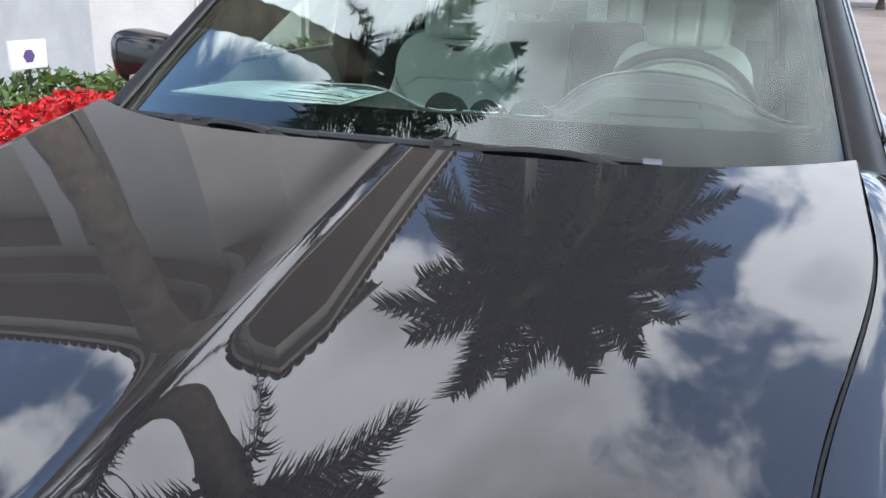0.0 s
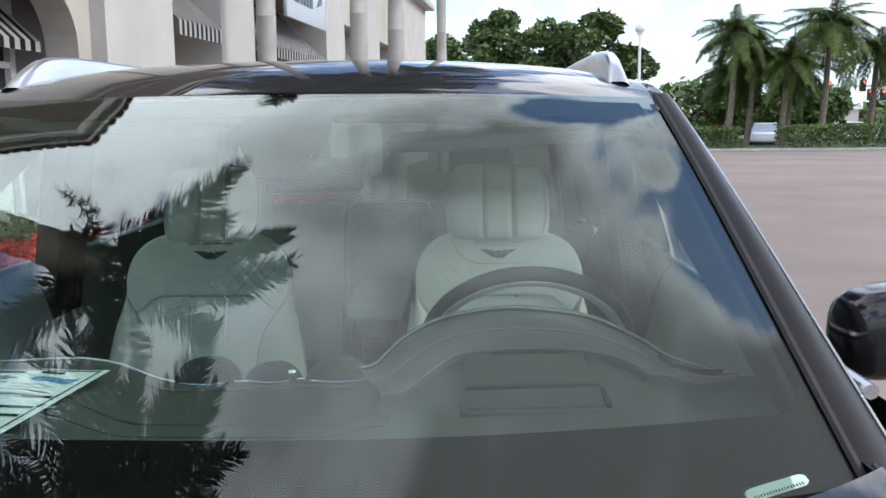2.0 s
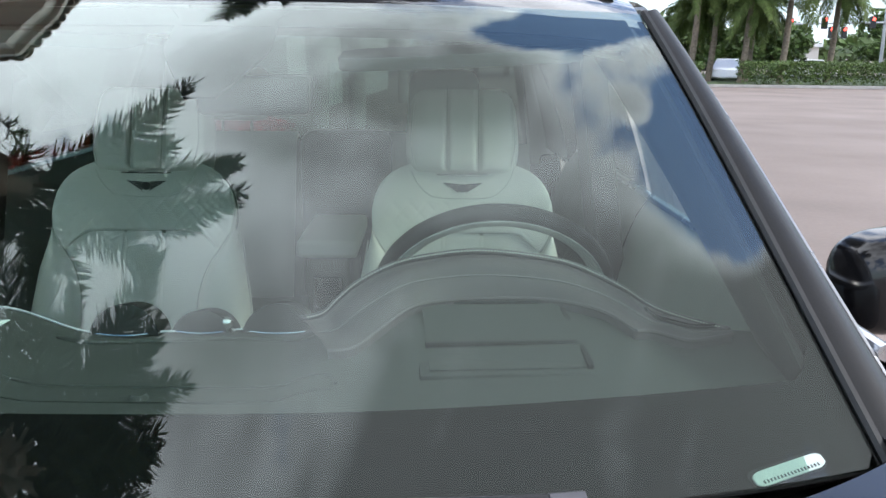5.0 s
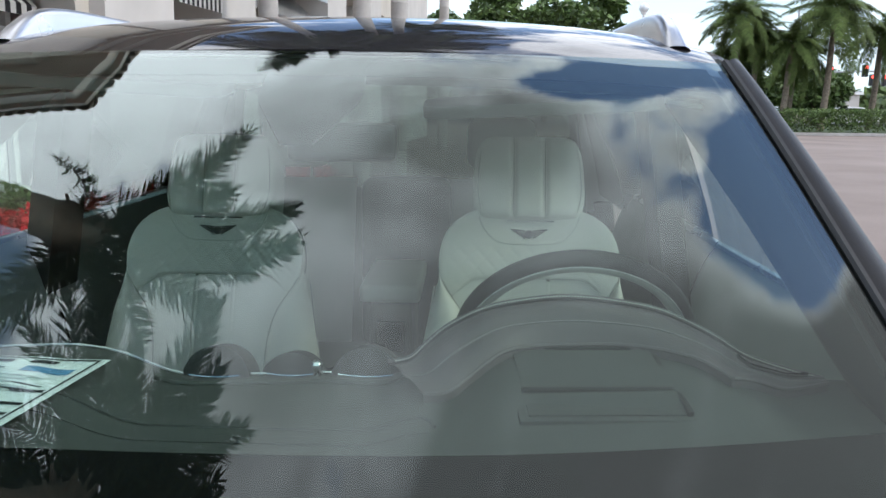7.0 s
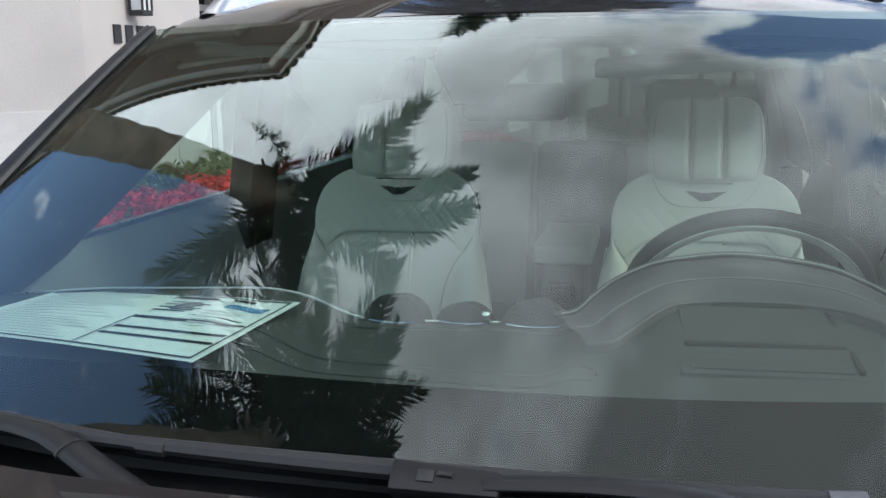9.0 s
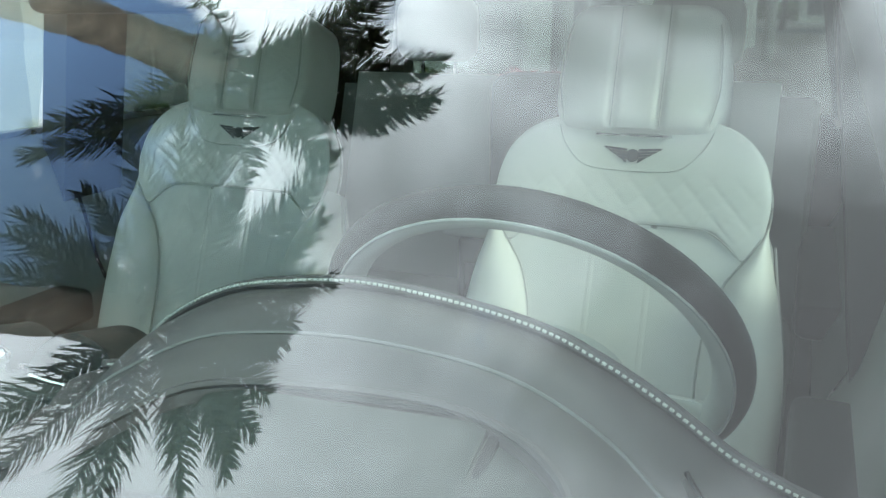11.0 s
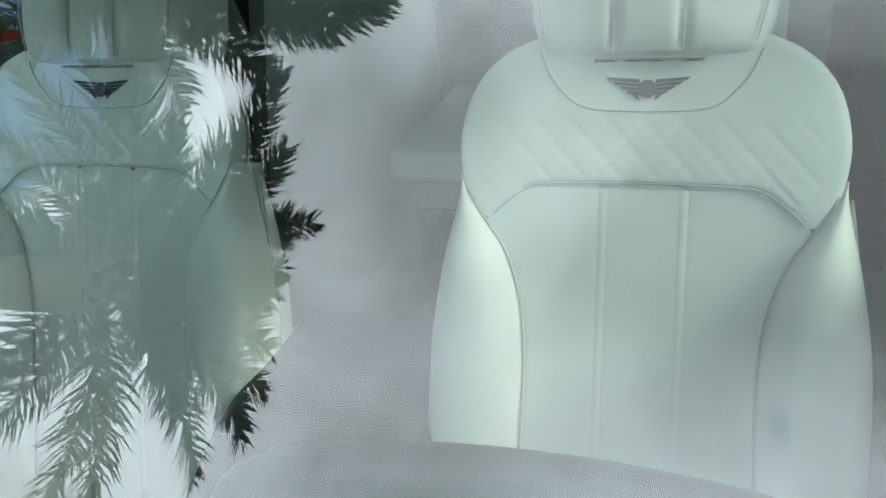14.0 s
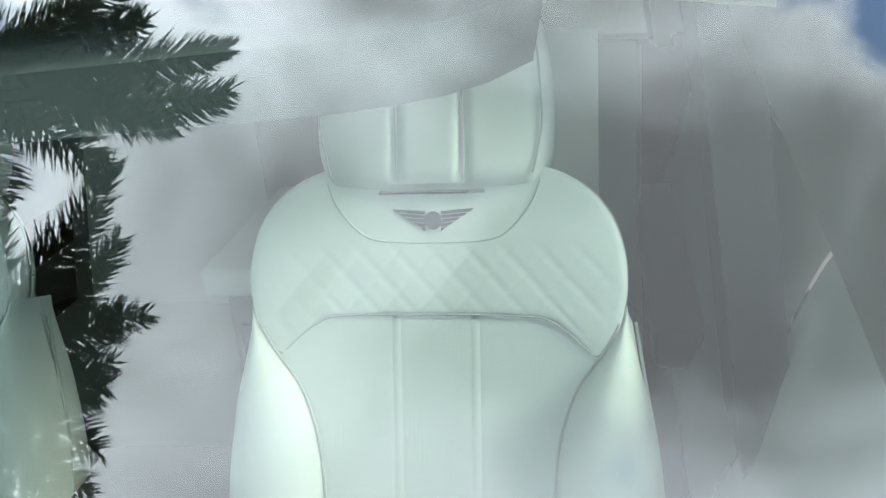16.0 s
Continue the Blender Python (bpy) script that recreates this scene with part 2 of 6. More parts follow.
M_DARKGLASS = glass_mat("privacy_glass", (0.30, 0.34, 0.325), 0.05)
M_REARGLASS = glass_mat("dark_rear_glass", (0.40, 0.45, 0.43), 0.05)
M_PAPER = mat("white_paper", (0.86, 0.92, 0.92), 0.7, vary=0.05, scale=6, bump=0.02)
M_VIN = mat("etched_plate", (0.55, 0.66, 0.62), 0.5, vary=0.1, scale=40)
M_INK = mat("black_ink", (0.02, 0.025, 0.03), 0.6, vary=0.1, bump=0.0)
M_INKBLUE = mat("blue_ink", (0.12, 0.32, 0.55), 0.6, vary=0.1, bump=0.0)
M_INKGREY = mat("grey_ink", (0.60, 0.63, 0.64), 0.6, vary=0.1, bump=0.0)
M_RED = mat("red_plastic", (0.55, 0.03, 0.03), 0.4, vary=0.1)
M_STUCCO = mat("white_stucco", (0.51, 0.485, 0.455), 0.85, vary=0.10, scale=1.2, fine=60, bump=0.5)
M_STUCCO2 = mat("beige_stucco", (0.50, 0.46, 0.40), 0.85, vary=0.12, scale=1.2, fine=60, bump=0.5)
M_STONE = mat("pale_stone", (0.60, 0.585, 0.565), 0.8, vary=0.14, scale=2.5, fine=45, bump=0.4, random_tint=0.03)
M_TILE = mat("clay_roof_tile", (0.30, 0.25, 0.205), 0.8, vary=0.3, scale=4, fine=60, bump=0.5, random_tint=0.15)
M_DARKROOM = mat("dark_glazing", (0.02, 0.024, 0.026), 0.08, vary=0.2, bump=0.0)
M_FRAME = mat("white_frame", (0.75, 0.75, 0.73), 0.5, vary=0.06)
M_IRON = mat("black_iron", (0.02, 0.02, 0.022), 0.5, vary=0.2)
M_LAMPGLASS = mat("frosted_lamp_glass", (0.72, 0.74, 0.74), 0.3, vary=0.08)
M_AWN_B = mat("black_awning_canvas", (0.02, 0.02, 0.022), 0.85, vary=0.2)
M_AWN_W = mat("white_awning_canvas", (0.72, 0.71, 0.68), 0.85, vary=0.08)
M_PAVE = mat("pink_beige_paving", (0.27, 0.215, 0.19), 0.85, vary=0.2, scale=0.35, fine=18, bump=0.4)
M_KERB = mat("concrete_kerb", (0.45, 0.43, 0.40), 0.85, vary=0.2, scale=2, fine=50, bump=0.5)
M_SOIL = mat("mulch_soil", (0.07, 0.045, 0.03), 0.95, vary=0.4, scale=6, fine=40, bump=0.9)
M_ROAD = mat("asphalt", (0.06, 0.06, 0.062), 0.85, vary=0.25, scale=0.6, fine=60, bump=0.5)
M_GRASS = mat("grass", (0.07, 0.11, 0.035), 0.9, vary=0.4, scale=1.0, fine=30, bump=0.6)
M_TRUNK = mat("palm_bark", (0.25, 0.20, 0.15), 0.9, vary=0.45, scale=9, fine=45, bump=0.9)
M_ROYAL = mat("grey_palm_trunk", (0.46, 0.43, 0.40), 0.8, vary=0.2, scale=3, fine=25, bump=0.4)
M_BARK = mat("tree_bark", (0.12, 0.09, 0.07), 0.9, vary=0.4, scale=6, fine=40, bump=0.8)
M_FROND = leaf_mat("dark_palm_leaf", (0.028, 0.046, 0.014), (0.042, 0.052, 0.02), 0.6)
M_FROND.node_tree.nodes["Principled BSDF"].inputs["Specular IOR Level"].default_value = 0.12
M_FEATHER = leaf_mat("feathery_palm_leaf", (0.075, 0.115, 0.03), (0.10, 0.13, 0.04), 0.6)
M_FEATHER.node_tree.nodes["Principled BSDF"].inputs["Specular IOR Level"].default_value = 0.15
M_LEAF = leaf_mat("tree_leaf", (0.07, 0.12, 0.03), (0.10, 0.15, 0.04), 0.5)
M_BUSH = leaf_mat("shrub_leaf", (0.055, 0.105, 0.025), (0.12, 0.17, 0.04), 0.5)
M_FLOWER = leaf_mat("red_petal", (0.66, 0.012, 0.02), (0.50, 0.006, 0.012), 0.55)
M_SIGN = mat("sign_panel", (0.55, 0.60, 0.64), 0.4, vary=0.08)
M_SIGNDARK = mat("sign_dark_shape", (0.12, 0.15, 0.19), 0.5, vary=0.1)
M_WHITE = mat("white_paint", (0.78, 0.78, 0.77), 0.45, vary=0.06)
M_SILVER = mat("silver_car_paint", (0.55, 0.56, 0.58), 0.3, 0.5, vary=0.05, bump=0.0, coat=0.8)
M_TRUCKRED = mat("red_paint", (0.55, 0.05, 0.04), 0.4, vary=0.08, bump=0.0, coat=0.5)
M_GALV = mat("galvanised_steel", (0.45, 0.46, 0.47), 0.45, 0.7, vary=0.12)
M_FARWALL = mat("far_wall", (0.62, 0.58, 0.53), 0.85, vary=0.12, scale=0.4)
M_PURPLE = mat("purple_ink", (0.10, 0.06, 0.20), 0.6, vary=0.1, bump=0.0)


def lamp_mat(name, color, power):
    m = bpy.data.materials.new(name)
    m.use_nodes = True
    b = m.node_tree.nodes["Principled BSDF"]
    b.inputs["Base Color"].default_value = (*color, 1)
    b.inputs["Emission Color"].default_value = (*color, 1)
    b.inputs["Emission Strength"].default_value = power
    return m


M_GREENLIGHT = lamp_mat("green_signal", (0.05, 0.9, 0.25), 3.0)
M_REDLIGHT = lamp_mat("red_signal", (0.9, 0.06, 0.04), 3.0)


# ---- mesh helpers ----
def finish(bm, material, smooth=True):
    me = bpy.data.meshes.new("mesh")
    bmesh.ops.recalc_face_normals(bm, faces=bm.faces)
    bm.to_mesh(me)
    bm.free()
    me.materials.append(material)
    if smooth:
        me.polygons.foreach_set("use_smooth", [True] * len(me.polygons))
        me.set_sharp_from_angle(angle=radians(38))
    return me


def part(name, bm, material, parent=None, label="", smooth=True):
    ob = new(name, finish(bm, material, smooth))
    if parent is not None:
        ob.parent = parent
        ob.matrix_parent_inverse = Matrix.Identity(4)
    return tagged(ob, label) if label else ob


def thing(name, label, category, group="", kind="", m=None):
    ob = new(name)
    if m is not None:
        ob.matrix_world = m
    return tagged(ob, label, category, group, kind)


def box(x0, x1, y0, y1, z0, z1, bevel=0.0, seg=2, bm=None):
    own = bm is None
    bm = bm or bmesh.new()
    r = bmesh.ops.create_cube(bm, size=1.0)
    bmesh.ops.transform(bm, verts=r["verts"], matrix=Matrix.LocRotScale(
        ((x0 + x1) / 2, (y0 + y1) / 2, (z0 + z1) / 2), None, (abs(x1 - x0), abs(y1 - y0), abs(z1 - z0))))
    if bevel:
        bmesh.ops.bevel(bm, geom=list({e for v in r["verts"] for e in v.link_edges}), offset=bevel, segments=seg,
                        profile=0.5, affect="EDGES", clamp_overlap=True)
    return bm


def disc(r0, r1, z0, z1, n=24, bm=None, m=None):
    """A cylinder or cone along z."""
    bm = bm or bmesh.new()
    r = bmesh.ops.create_cone(bm, cap_ends=True, segments=n, radius1=r0, radius2=r1, depth=z1 - z0)
    bmesh.ops.transform(bm, verts=r["verts"], matrix=(m or Matrix.Identity(4)) @ Matrix.Translation((0, 0, (z0 + z1) / 2)))
    return bm


def sheet(f, nu, nv, thick=0.0, bm=None):
    """A surface f(u, v) over 0..1, closed to a solid with the given thickness on the side opposite its normal."""
    bm = bm or bmesh.new()
    P = [[Vector(f(i / nu, j / nv)) for j in range(nv + 1)] for i in range(nu + 1)]
    top = [[bm.verts.new(p) for p in row] for row in P]
    for i in range(nu):
        for j in range(nv):
            bm.faces.new((top[i][j], top[i + 1][j], top[i + 1][j + 1], top[i][j + 1]))
    if thick:
        low = []
        for i in range(nu + 1):
            row = []
            for j in range(nv + 1):
                du = P[min(i + 1, nu)][j] - P[max(i - 1, 0)][j]
                dv = P[i][min(j + 1, nv)] - P[i][max(j - 1, 0)]
                n = du.cross(dv)
                n = n.normalized() if n.length > 1e-12 else Vector((0, 0, 1))
                row.append(bm.verts.new(P[i][j] - n * thick))
            low.append(row)
        for i in range(nu):
            for j in range(nv):
                bm.faces.new((low[i][j], low[i][j + 1], low[i + 1][j + 1], low[i + 1][j]))
        for i in range(nu):
            for j in (0, nv):
                bm.faces.new((top[i][j], low[i][j], low[i + 1][j], top[i + 1][j]))
        for j in range(nv):
            for i in (0, nu):
                bm.faces.new((top[i][j], top[i][j + 1], low[i][j + 1], low[i][j]))
    return bm


def tube(points, radius, n=8, bm=None, flat=1.0, up=(0, 0, 1), cap=True):
    """A tube along points; radius a number or one for each point; flat squeezes it along up."""
    bm = bm or bmesh.new()
    pts = [Vector(p) for p in points]
    rings = []
    for i, p in enumerate(pts):
        d = (pts[min(i + 1, len(pts) - 1)] - pts[max(i - 1, 0)]).normalized()
        a = d.cross(Vector(up))
        a = a.normalized() if a.length > 1e-5 else d.orthogonal().normalized()
        b = a.cross(d).normalized()
        r = radius[i] if isinstance(radius, (list, tuple)) else radius
        rings.append([bm.verts.new(p + a * (r * math.cos(2 * math.pi * k / n)) + b * (r * flat * math.sin(2 * math.pi * k / n)))
                      for k in range(n)])
    for p, q in zip(rings, rings[1:]):
        for k in range(n):
            bm.faces.new((p[k], p[(k + 1) % n], q[(k + 1) % n], q[k]))
    if cap:
        bm.faces.new(rings[0][::-1])
        bm.faces.new(rings[-1])
    return bm


def prism(outline, y0, y1, bm=None):
    """A polygon in x, z drawn out along y."""
    bm = bm or bmesh.new()
    a = [bm.verts.new((x, y0, z)) for x, z in outline]
    b = [bm.verts.new((x, y1, z)) for x, z in outline]
    bm.faces.new(a)
    bm.faces.new(b[::-1])
    for i in range(len(a)):
        k = (i + 1) % len(a)
        bm.faces.new((a[i], b[i], b[k], a[k]))
    return bm


def smooth(points, n=8):
    """A smooth curve through points (Catmull-Rom)."""
    p = [Vector(q) for q in points]
    out = []
    for i in range(len(p) - 1):
        a, b, c, d = p[max(i - 1, 0)], p[i], p[i + 1], p[min(i + 2, len(p) - 1)]
        for k in range(n):
            t = k / n
            out.append(0.5 * ((2 * b) + (c - a) * t + (2 * a - 5 * b + 4 * c - d) * t * t + (3 * b - a - 3 * c + d) * t ** 3))
    return out + [p[-1]]


def lerp_table(table, x):
    """Piecewise smooth table of (x, y)."""
    if x <= table[0][0]:
        return table[0][1]
    for (x0, y0), (x1, y1) in zip(table, table[1:]):
        if x <= x1:
            k = (x - x0) / (x1 - x0)
            return y0 + (y1 - y0) * k
    return table[-1][1]


def smoothstep(a, b, x):
    k = min(1.0, max(0.0, (x - a) / (b - a)))
    return k * k * (3 - 2 * k)


def quads(name, verts, faces, material, parent=None, label=""):
    me = bpy.data.meshes.new("mesh")
    me.from_pydata(verts, [], faces)
    me.materials.append(material)
    ob = new(name, me)
    if parent is not None:
        ob.parent = parent
    return tagged(ob, label) if label else ob


def leaf_quads(centres, size, rng, lift=0.3):
    """Diamond leaves at random turns at the given centres (n x 3)."""
    n = len(centres)
    d = rng.normal(size=(n, 3))
    d /= np.linalg.norm(d, axis=1)[:, None]
    e = rng.normal(size=(n, 3))
    e[:, 2] *= lift
    e -= d * (e * d).sum(1)[:, None]
    e /= np.linalg.norm(e, axis=1)[:, None] + 1e-9
    s = size * rng.uniform(0.6, 1.35, n)[:, None]
    v = np.stack([centres - e * s, centres + d * s * 0.42, centres + e * s, centres - d * s * 0.42], 1).reshape(-1, 3)
    return v.tolist(), np.arange(n * 4).reshape(n, 4).tolist()


# ---- the parked car: x across, y towards its tail, z up ----
car = thing("suv", "glossy near-black luxury SUV with cream leather seats, parked on pink paving", "car")


def wind(s, u, lift=0.0):
    """The windshield: s -1..1 across, u 0..1 from cowl to header."""
    cy, cz = -0.02 + 0.78 * u, 1.225 + 0.459 * u
    ex, ey, ez = 0.772 - 0.112 * u, 0.1242 + 0.675 * u, 1.2129 + 0.4597 * u
    b = 0.0316 * u * (1 - u) - 0.02 * u * (1 - u) * (1 - 2 * u) + lift
    k = 0.65 * s * s + 0.35 * abs(s) ** (3.25 + 0.39 * u)
    return (ex * s, cy + (ey - cy) * k - 0.5 * b, cz + (ez - cz) * k + 0.866 * b)


windshield = part("windshield", sheet(lambda u, v: wind(2 * u - 1, v), 40, 36, 0.005), M_GLASS, car,
                  "tinted curved windshield reflecting sky and palms")
# the outer skin mirrors the sky, the inner one is clear
windshield.data.materials.append(M_CLEAR)
windshield.data.polygons.foreach_set("material_index", [0 if k < 40 * 36 else 1 for k in range(len(windshield.data.polygons))])


# black ceramic print round the inside of the glass
def frit_strip(s0, s1, u0, u1, nu, nv):
    return sheet(lambda a, b: wind(s0(b) + (s1(b) - s0(b)) * a, u0(a) + (u1(a) - u0(a)) * b, -0.009), nu, nv, 0.002)


def frit_top(a):
    return 0.130 + 0.008 * smoothstep(0.2, 0.9, 2 * a - 1) - 0.023 * smoothstep(0.2, 0.85, 1 - 2 * a) + 0.05 * smoothstep(0.93, 0.985, abs(2 * a - 1)) ** 1.5


part("lower_print", frit_strip(lambda b: -0.995, lambda b: 0.995, lambda a: 0.0, frit_top, 90, 4), M_FRIT, windshield,
     "black ceramic band along the cowl")
for sgn in (-1, 1):
    def side_in(b, sgn=sgn):
        return sgn * 0.98
    part("side_print", frit_strip(side_in, lambda b, sgn=sgn: sgn * 0.995, lambda a: 0.12, lambda a: 0.99, 2, 24), M_FRIT, windshield)
part("upper_print", frit_strip(lambda b: -0.95, lambda b: 0.95, lambda a: 0.925 - 0.03 * abs(2 * a - 1) ** 8, lambda a: 0.992, 40, 2), M_FRIT, windshield)


# the sensor housing behind the mirror: a shield-shaped cover on the glass
def pod(a, b):
    w = lerp_table(((0.0, 0.10), (0.12, 0.080), (0.45, 0.082), (0.55, 0.077), (0.92, 0.032), (1.0, 0.022)), b)
    return wind((1 - 2 * a) * w / 0.70, 0.985 - 0.285 * b, -0.008 - 0.010 * math.sin(math.pi * a) * math.sin(math.pi * min(1, b + 0.2)))


part("sensor_housing", sheet(pod, 14, 16, 0.004), M_POD, windshield, "dark plastic sensor housing at the header")

# ---- bonnet and wings ----
def hood_z(x, y):
    prof = lerp_hood(y)
    k = abs(x) / 0.76
    return prof - 0.030 * k * k + 0.005 * math.exp(-abs(x) / 0.016)


def lerp_hood(y):
    # a gentle crown, falling away to the nose
    t = (-0.03 - y)
    return 1.264 - 0.20 * t - 0.02 * t * t + 0.02 * t ** 3


def hood_half(y):
    # the bonnet narrows towards the nose
    return 0.765 - 0.11 * smoothstep(-0.2, -0.9, y)


def hood_pt(u, v):
    k = math.copysign(abs(2 * u - 1) ** 1.6, u - 0.5)
    y = -1.72 + (1.605 + 0.19 * abs(k) ** 3) * v
    x = k * hood_half(y)
    z = hood_z(x, y) - 0.16 * smoothstep(-1.45, -1.75, y)
    return (x, y, z)


part("bonnet", sheet(hood_pt, 96, 44, 0.012), M_PAINT, car, "glossy near-black bonnet with a centre crease")
for sgn in (-1, 1):
    def wing(u, v, sgn=sgn):
        a = u
        y0 = -1.68 + 2.02 * v
        inner = hood_half(y0) + 0.007
        x = sgn * (inner + (0.997 - inner) * math.sin(a * math.pi / 2))
        z = hood_z(inner, max(-1.6, min(y0, 0.05))) - 0.004 - 0.62 * (1 - math.cos(a * math.pi / 2)) - 0.02 * smoothstep(-0.1, 0.34, y0)
        return (x, y0, z - 0.16 * smoothstep(-1.45, -1.75, y0))
    part("front_wing", sheet(wing, 14, 30), M_PAINT, car)
    # the rubber seal in the gap between bonnet and wing
    part("shut_line", tube([(sgn * (hood_half(y / 20) + 0.003), y / 20, hood_z(hood_half(y / 20), y / 20) - 0.014) for y in range(-32, 3)], 0.004, 6), M_RUBBER, car)
part("front_bumper", sheet(lambda u, v: ((2 * u - 1) * 0.99, -1.68 - 0.12 * math.cos((2 * u - 1) * 1.5) - 0.04 * math.sin(v * 3), 0.28 + 0.57 * v), 20, 10, 0.02), M_PAINT, car)
part("cowl_panel", sheet(lambda u, v: ((2 * u - 1) * 0.76, -0.10 + 0.13 * v + 0.17 * abs(2 * u - 1) ** 3, 1.185 - 0.03 * (2 * u - 1) ** 2), 20, 3, 0.01), M_PLASTIC, car)

# ---- sides, pillars and roof ----
def roof_z(y):
    if y < 1.75:
        return 1.69 + 0.088 * (1 - ((1.75 - y) / 0.98) ** 5.6)
    return 1.778 - 0.05 * ((y - 1.75) / 1.4) ** 2


def roof_pt(u, v):
    s = 2 * u - 1
    y0 = 0.765 + 0.05 * s * s
    y = y0 + (3.15 - y0) * v
    w = 0.668 + 0.03 * smoothstep(0, 0.4, v)
    k = abs(s)
    return (s * w, y, roof_z(y - 0.05 * s * s) - 0.030 * k * k - 0.028 * k ** 6 * (0.3 + 0.7 * smoothstep(0, 0.3, v)))


part("roof", sheet(roof_pt, 40, 40, 0.01), M_PAINT, car, "glossy near-black roof")
part("headliner", sheet(lambda u, v: (lambda p: (p[0] * 0.97, p[1] + 0.02, p[2] - 0.045))(roof_pt(u, v)), 16, 20, 0.008), M_HEADLINER, car,
     "pale grey cloth headliner")
part("header_trim", sheet(lambda u, v: ((2 * u - 1) * 0.64, 0.745 + 0.11 * v + 0.05 * (2 * u - 1) ** 2, 1.652 + 0.008 * v - 0.02 * (2 * u - 1) ** 2), 20, 4, 0.02), M_VISOR, car)
for sgn in (-1, 1):
    # sun visor folded up under the header
    bm = sheet(lambda u, v: ((2 * u - 1) * 0.195, (2 * v - 1) * 0.078 * (1 - 0.4 * abs(2 * u - 1) ** 12), 0.010), 32, 12, 0.02)
    bmesh.ops.transform(bm, verts=bm.verts, matrix=pose(sgn * 0.36, 0.80, 1.604 if sgn > 0 else 1.634, 6, -sgn * 3, 0))
    part("sun_visor", bm, M_VISOR, car)

for sgn in (-1, 1):
    # A pillar: black outer trim beside the glass, painted roof rail behind it
    def pil(u, v, sgn=sgn):
        u = u if sgn > 0 else 1 - u
        x, y, z = wind(sgn, 0.0 + v, 0.004)
        wdt = 0.085 - 0.035 * v
        a = u * math.pi * 0.5
        return (x + sgn * wdt * math.sin(a) * 0.9, y + 0.085 * (1 - math.cos(a)) + 0.01 * u, z + 0.016 * math.sin(math.pi * min(1, u * 1.3)) * 0.8 - 0.02 * u)
    part("windshield_pillar", sheet(pil, 10, 24, 0.02), M_PLASTIC, car, "black trim beside the windshield")

    def rail(u, v, sgn=sgn):
        # side of the roof, running down the pillar to the wing
        if v < 0.35:
            k = v / 0.35
            x, y, z = wind(sgn, k, 0.0)
            x += sgn * (0.078 - 0.030 * k)
            y += 0.10
            z += -0.012
        else:
            k = (v - 0.35) / 0.65
            x, y, z = sgn * (0.706 + 0.012 * math.sin(k * 3)), 0.91 + 2.2 * k, roof_z(0.86 + 2.2 * k) - 0.055
        a = u if sgn > 0 else 1 - u
        return (x + sgn * 0.035 * a, y + 0.03 * a, z - 0.07 * a * a)
    part("roof_side", sheet(rail, 6, 40, 0.025), M_PAINT, car)
    part("pillar_strip", tube(smooth([(wind(sgn, k)[0] + sgn * (0.084 - 0.03 * k), wind(sgn, k)[1] + 0.10, wind(sgn, k)[2] - 0.006) for k in (0.02, 0.25, 0.5, 0.75, 1.0)]), 0.004, 6), M_SATIN, car)
    # pillar trim inside and the panel behind it, back to the edge of the door window
    def sail(u, v, sgn=sgn, dx=0.0):
        u = u if sgn > 0 else 1 - u
        a = Vector(wind(sgn, v)) + Vector((sgn * 0.012, 0.03, -0.012))
        b = Vector((sgn * (0.835 - 0.16 * v), 0.66 + 0.60 * v, 1.262 + 0.385 * v))
        q = a.lerp(b, u)
        return (q.x - sgn * (0.022 * math.sin(u * math.pi) + dx), q.y, q.z)
    part("inner_pillar", sheet(lambda u, v: sail(u, v, dx=0.028), 8, 20, 0.01), M_DASH2, car, "dark pillar trim")
    part("pillar_panel", sheet(lambda u, v: sail(u, v, dx=-0.004), 8, 20, 0.012), M_GLOSSBLACK, car)
    # gloss rubber gasket between glass and pillar
    part("glass_seal", tube([wind(sgn * 0.998, k / 24, 0.003) for k in range(25)], 0.006, 6), M_RUBBER, car)

    # doors: an outer skin and an inner card with a belt line
    for y0, y1, nm in ((0.30, 1.42, "front_door"), (1.43, 2.55, "rear_door")):
        skin = part(nm, sheet(lambda u, v, sgn=sgn, y0=y0, y1=y1: (sgn * (0.875 + 0.11 * math.sin(min(1, (1 - v) * 1.6) * 1.5)), y0 + (y1 - y0) * u, 0.42 + 0.835 * v), 12, 12), M_PAINT, car)
        card = sheet(lambda u, v, sgn=sgn, y0=y0, y1=y1: (sgn * (0.845 - 0.10 * math.sin(v * math.pi) ** 0.7 - 0.045 * smoothstep(0.3, 0.5, v) * (1 - smoothstep(0.55, 0.62, v))), y0 + (y1 - y0) * u, 1.268 - 0.82 * v), 8, 24)
        part("door_card", card, M_TRIM, skin, "grey leather door card")
        part("belt_trim", tube([(sgn * 0.853, y0 + (y1 - y0) * k / 6, 1.268) for k in range(7)], 0.011, 8), M_SATIN, skin)
        part("armrest", box(sgn * 0.66, sgn * 0.80, y0 + 0.30, y1 - 0.1, 0.90, 0.97, 0.02, 3), M_DASH2, skin)
    # side glass
    def pane(u, v, sgn=sgn, y0=0.66, y1=1.40):
        yb, yt = y0 + (y1 - y0) * u, max(y0 + (y1 - y0) * u, 0.34)
        zt = min(1.665, 1.268 + max(0.0, yb - 0.66) * 0.66)
        z = 1.26 + (zt - 1.26) * v
        return (sgn * (0.852 - 0.135 * ((z - 1.26) / 0.41) ** 1.2), yb, z)
    part("front_side_window", sheet(pane, 16, 8, 0.004), M_SIDEGLASS, car)
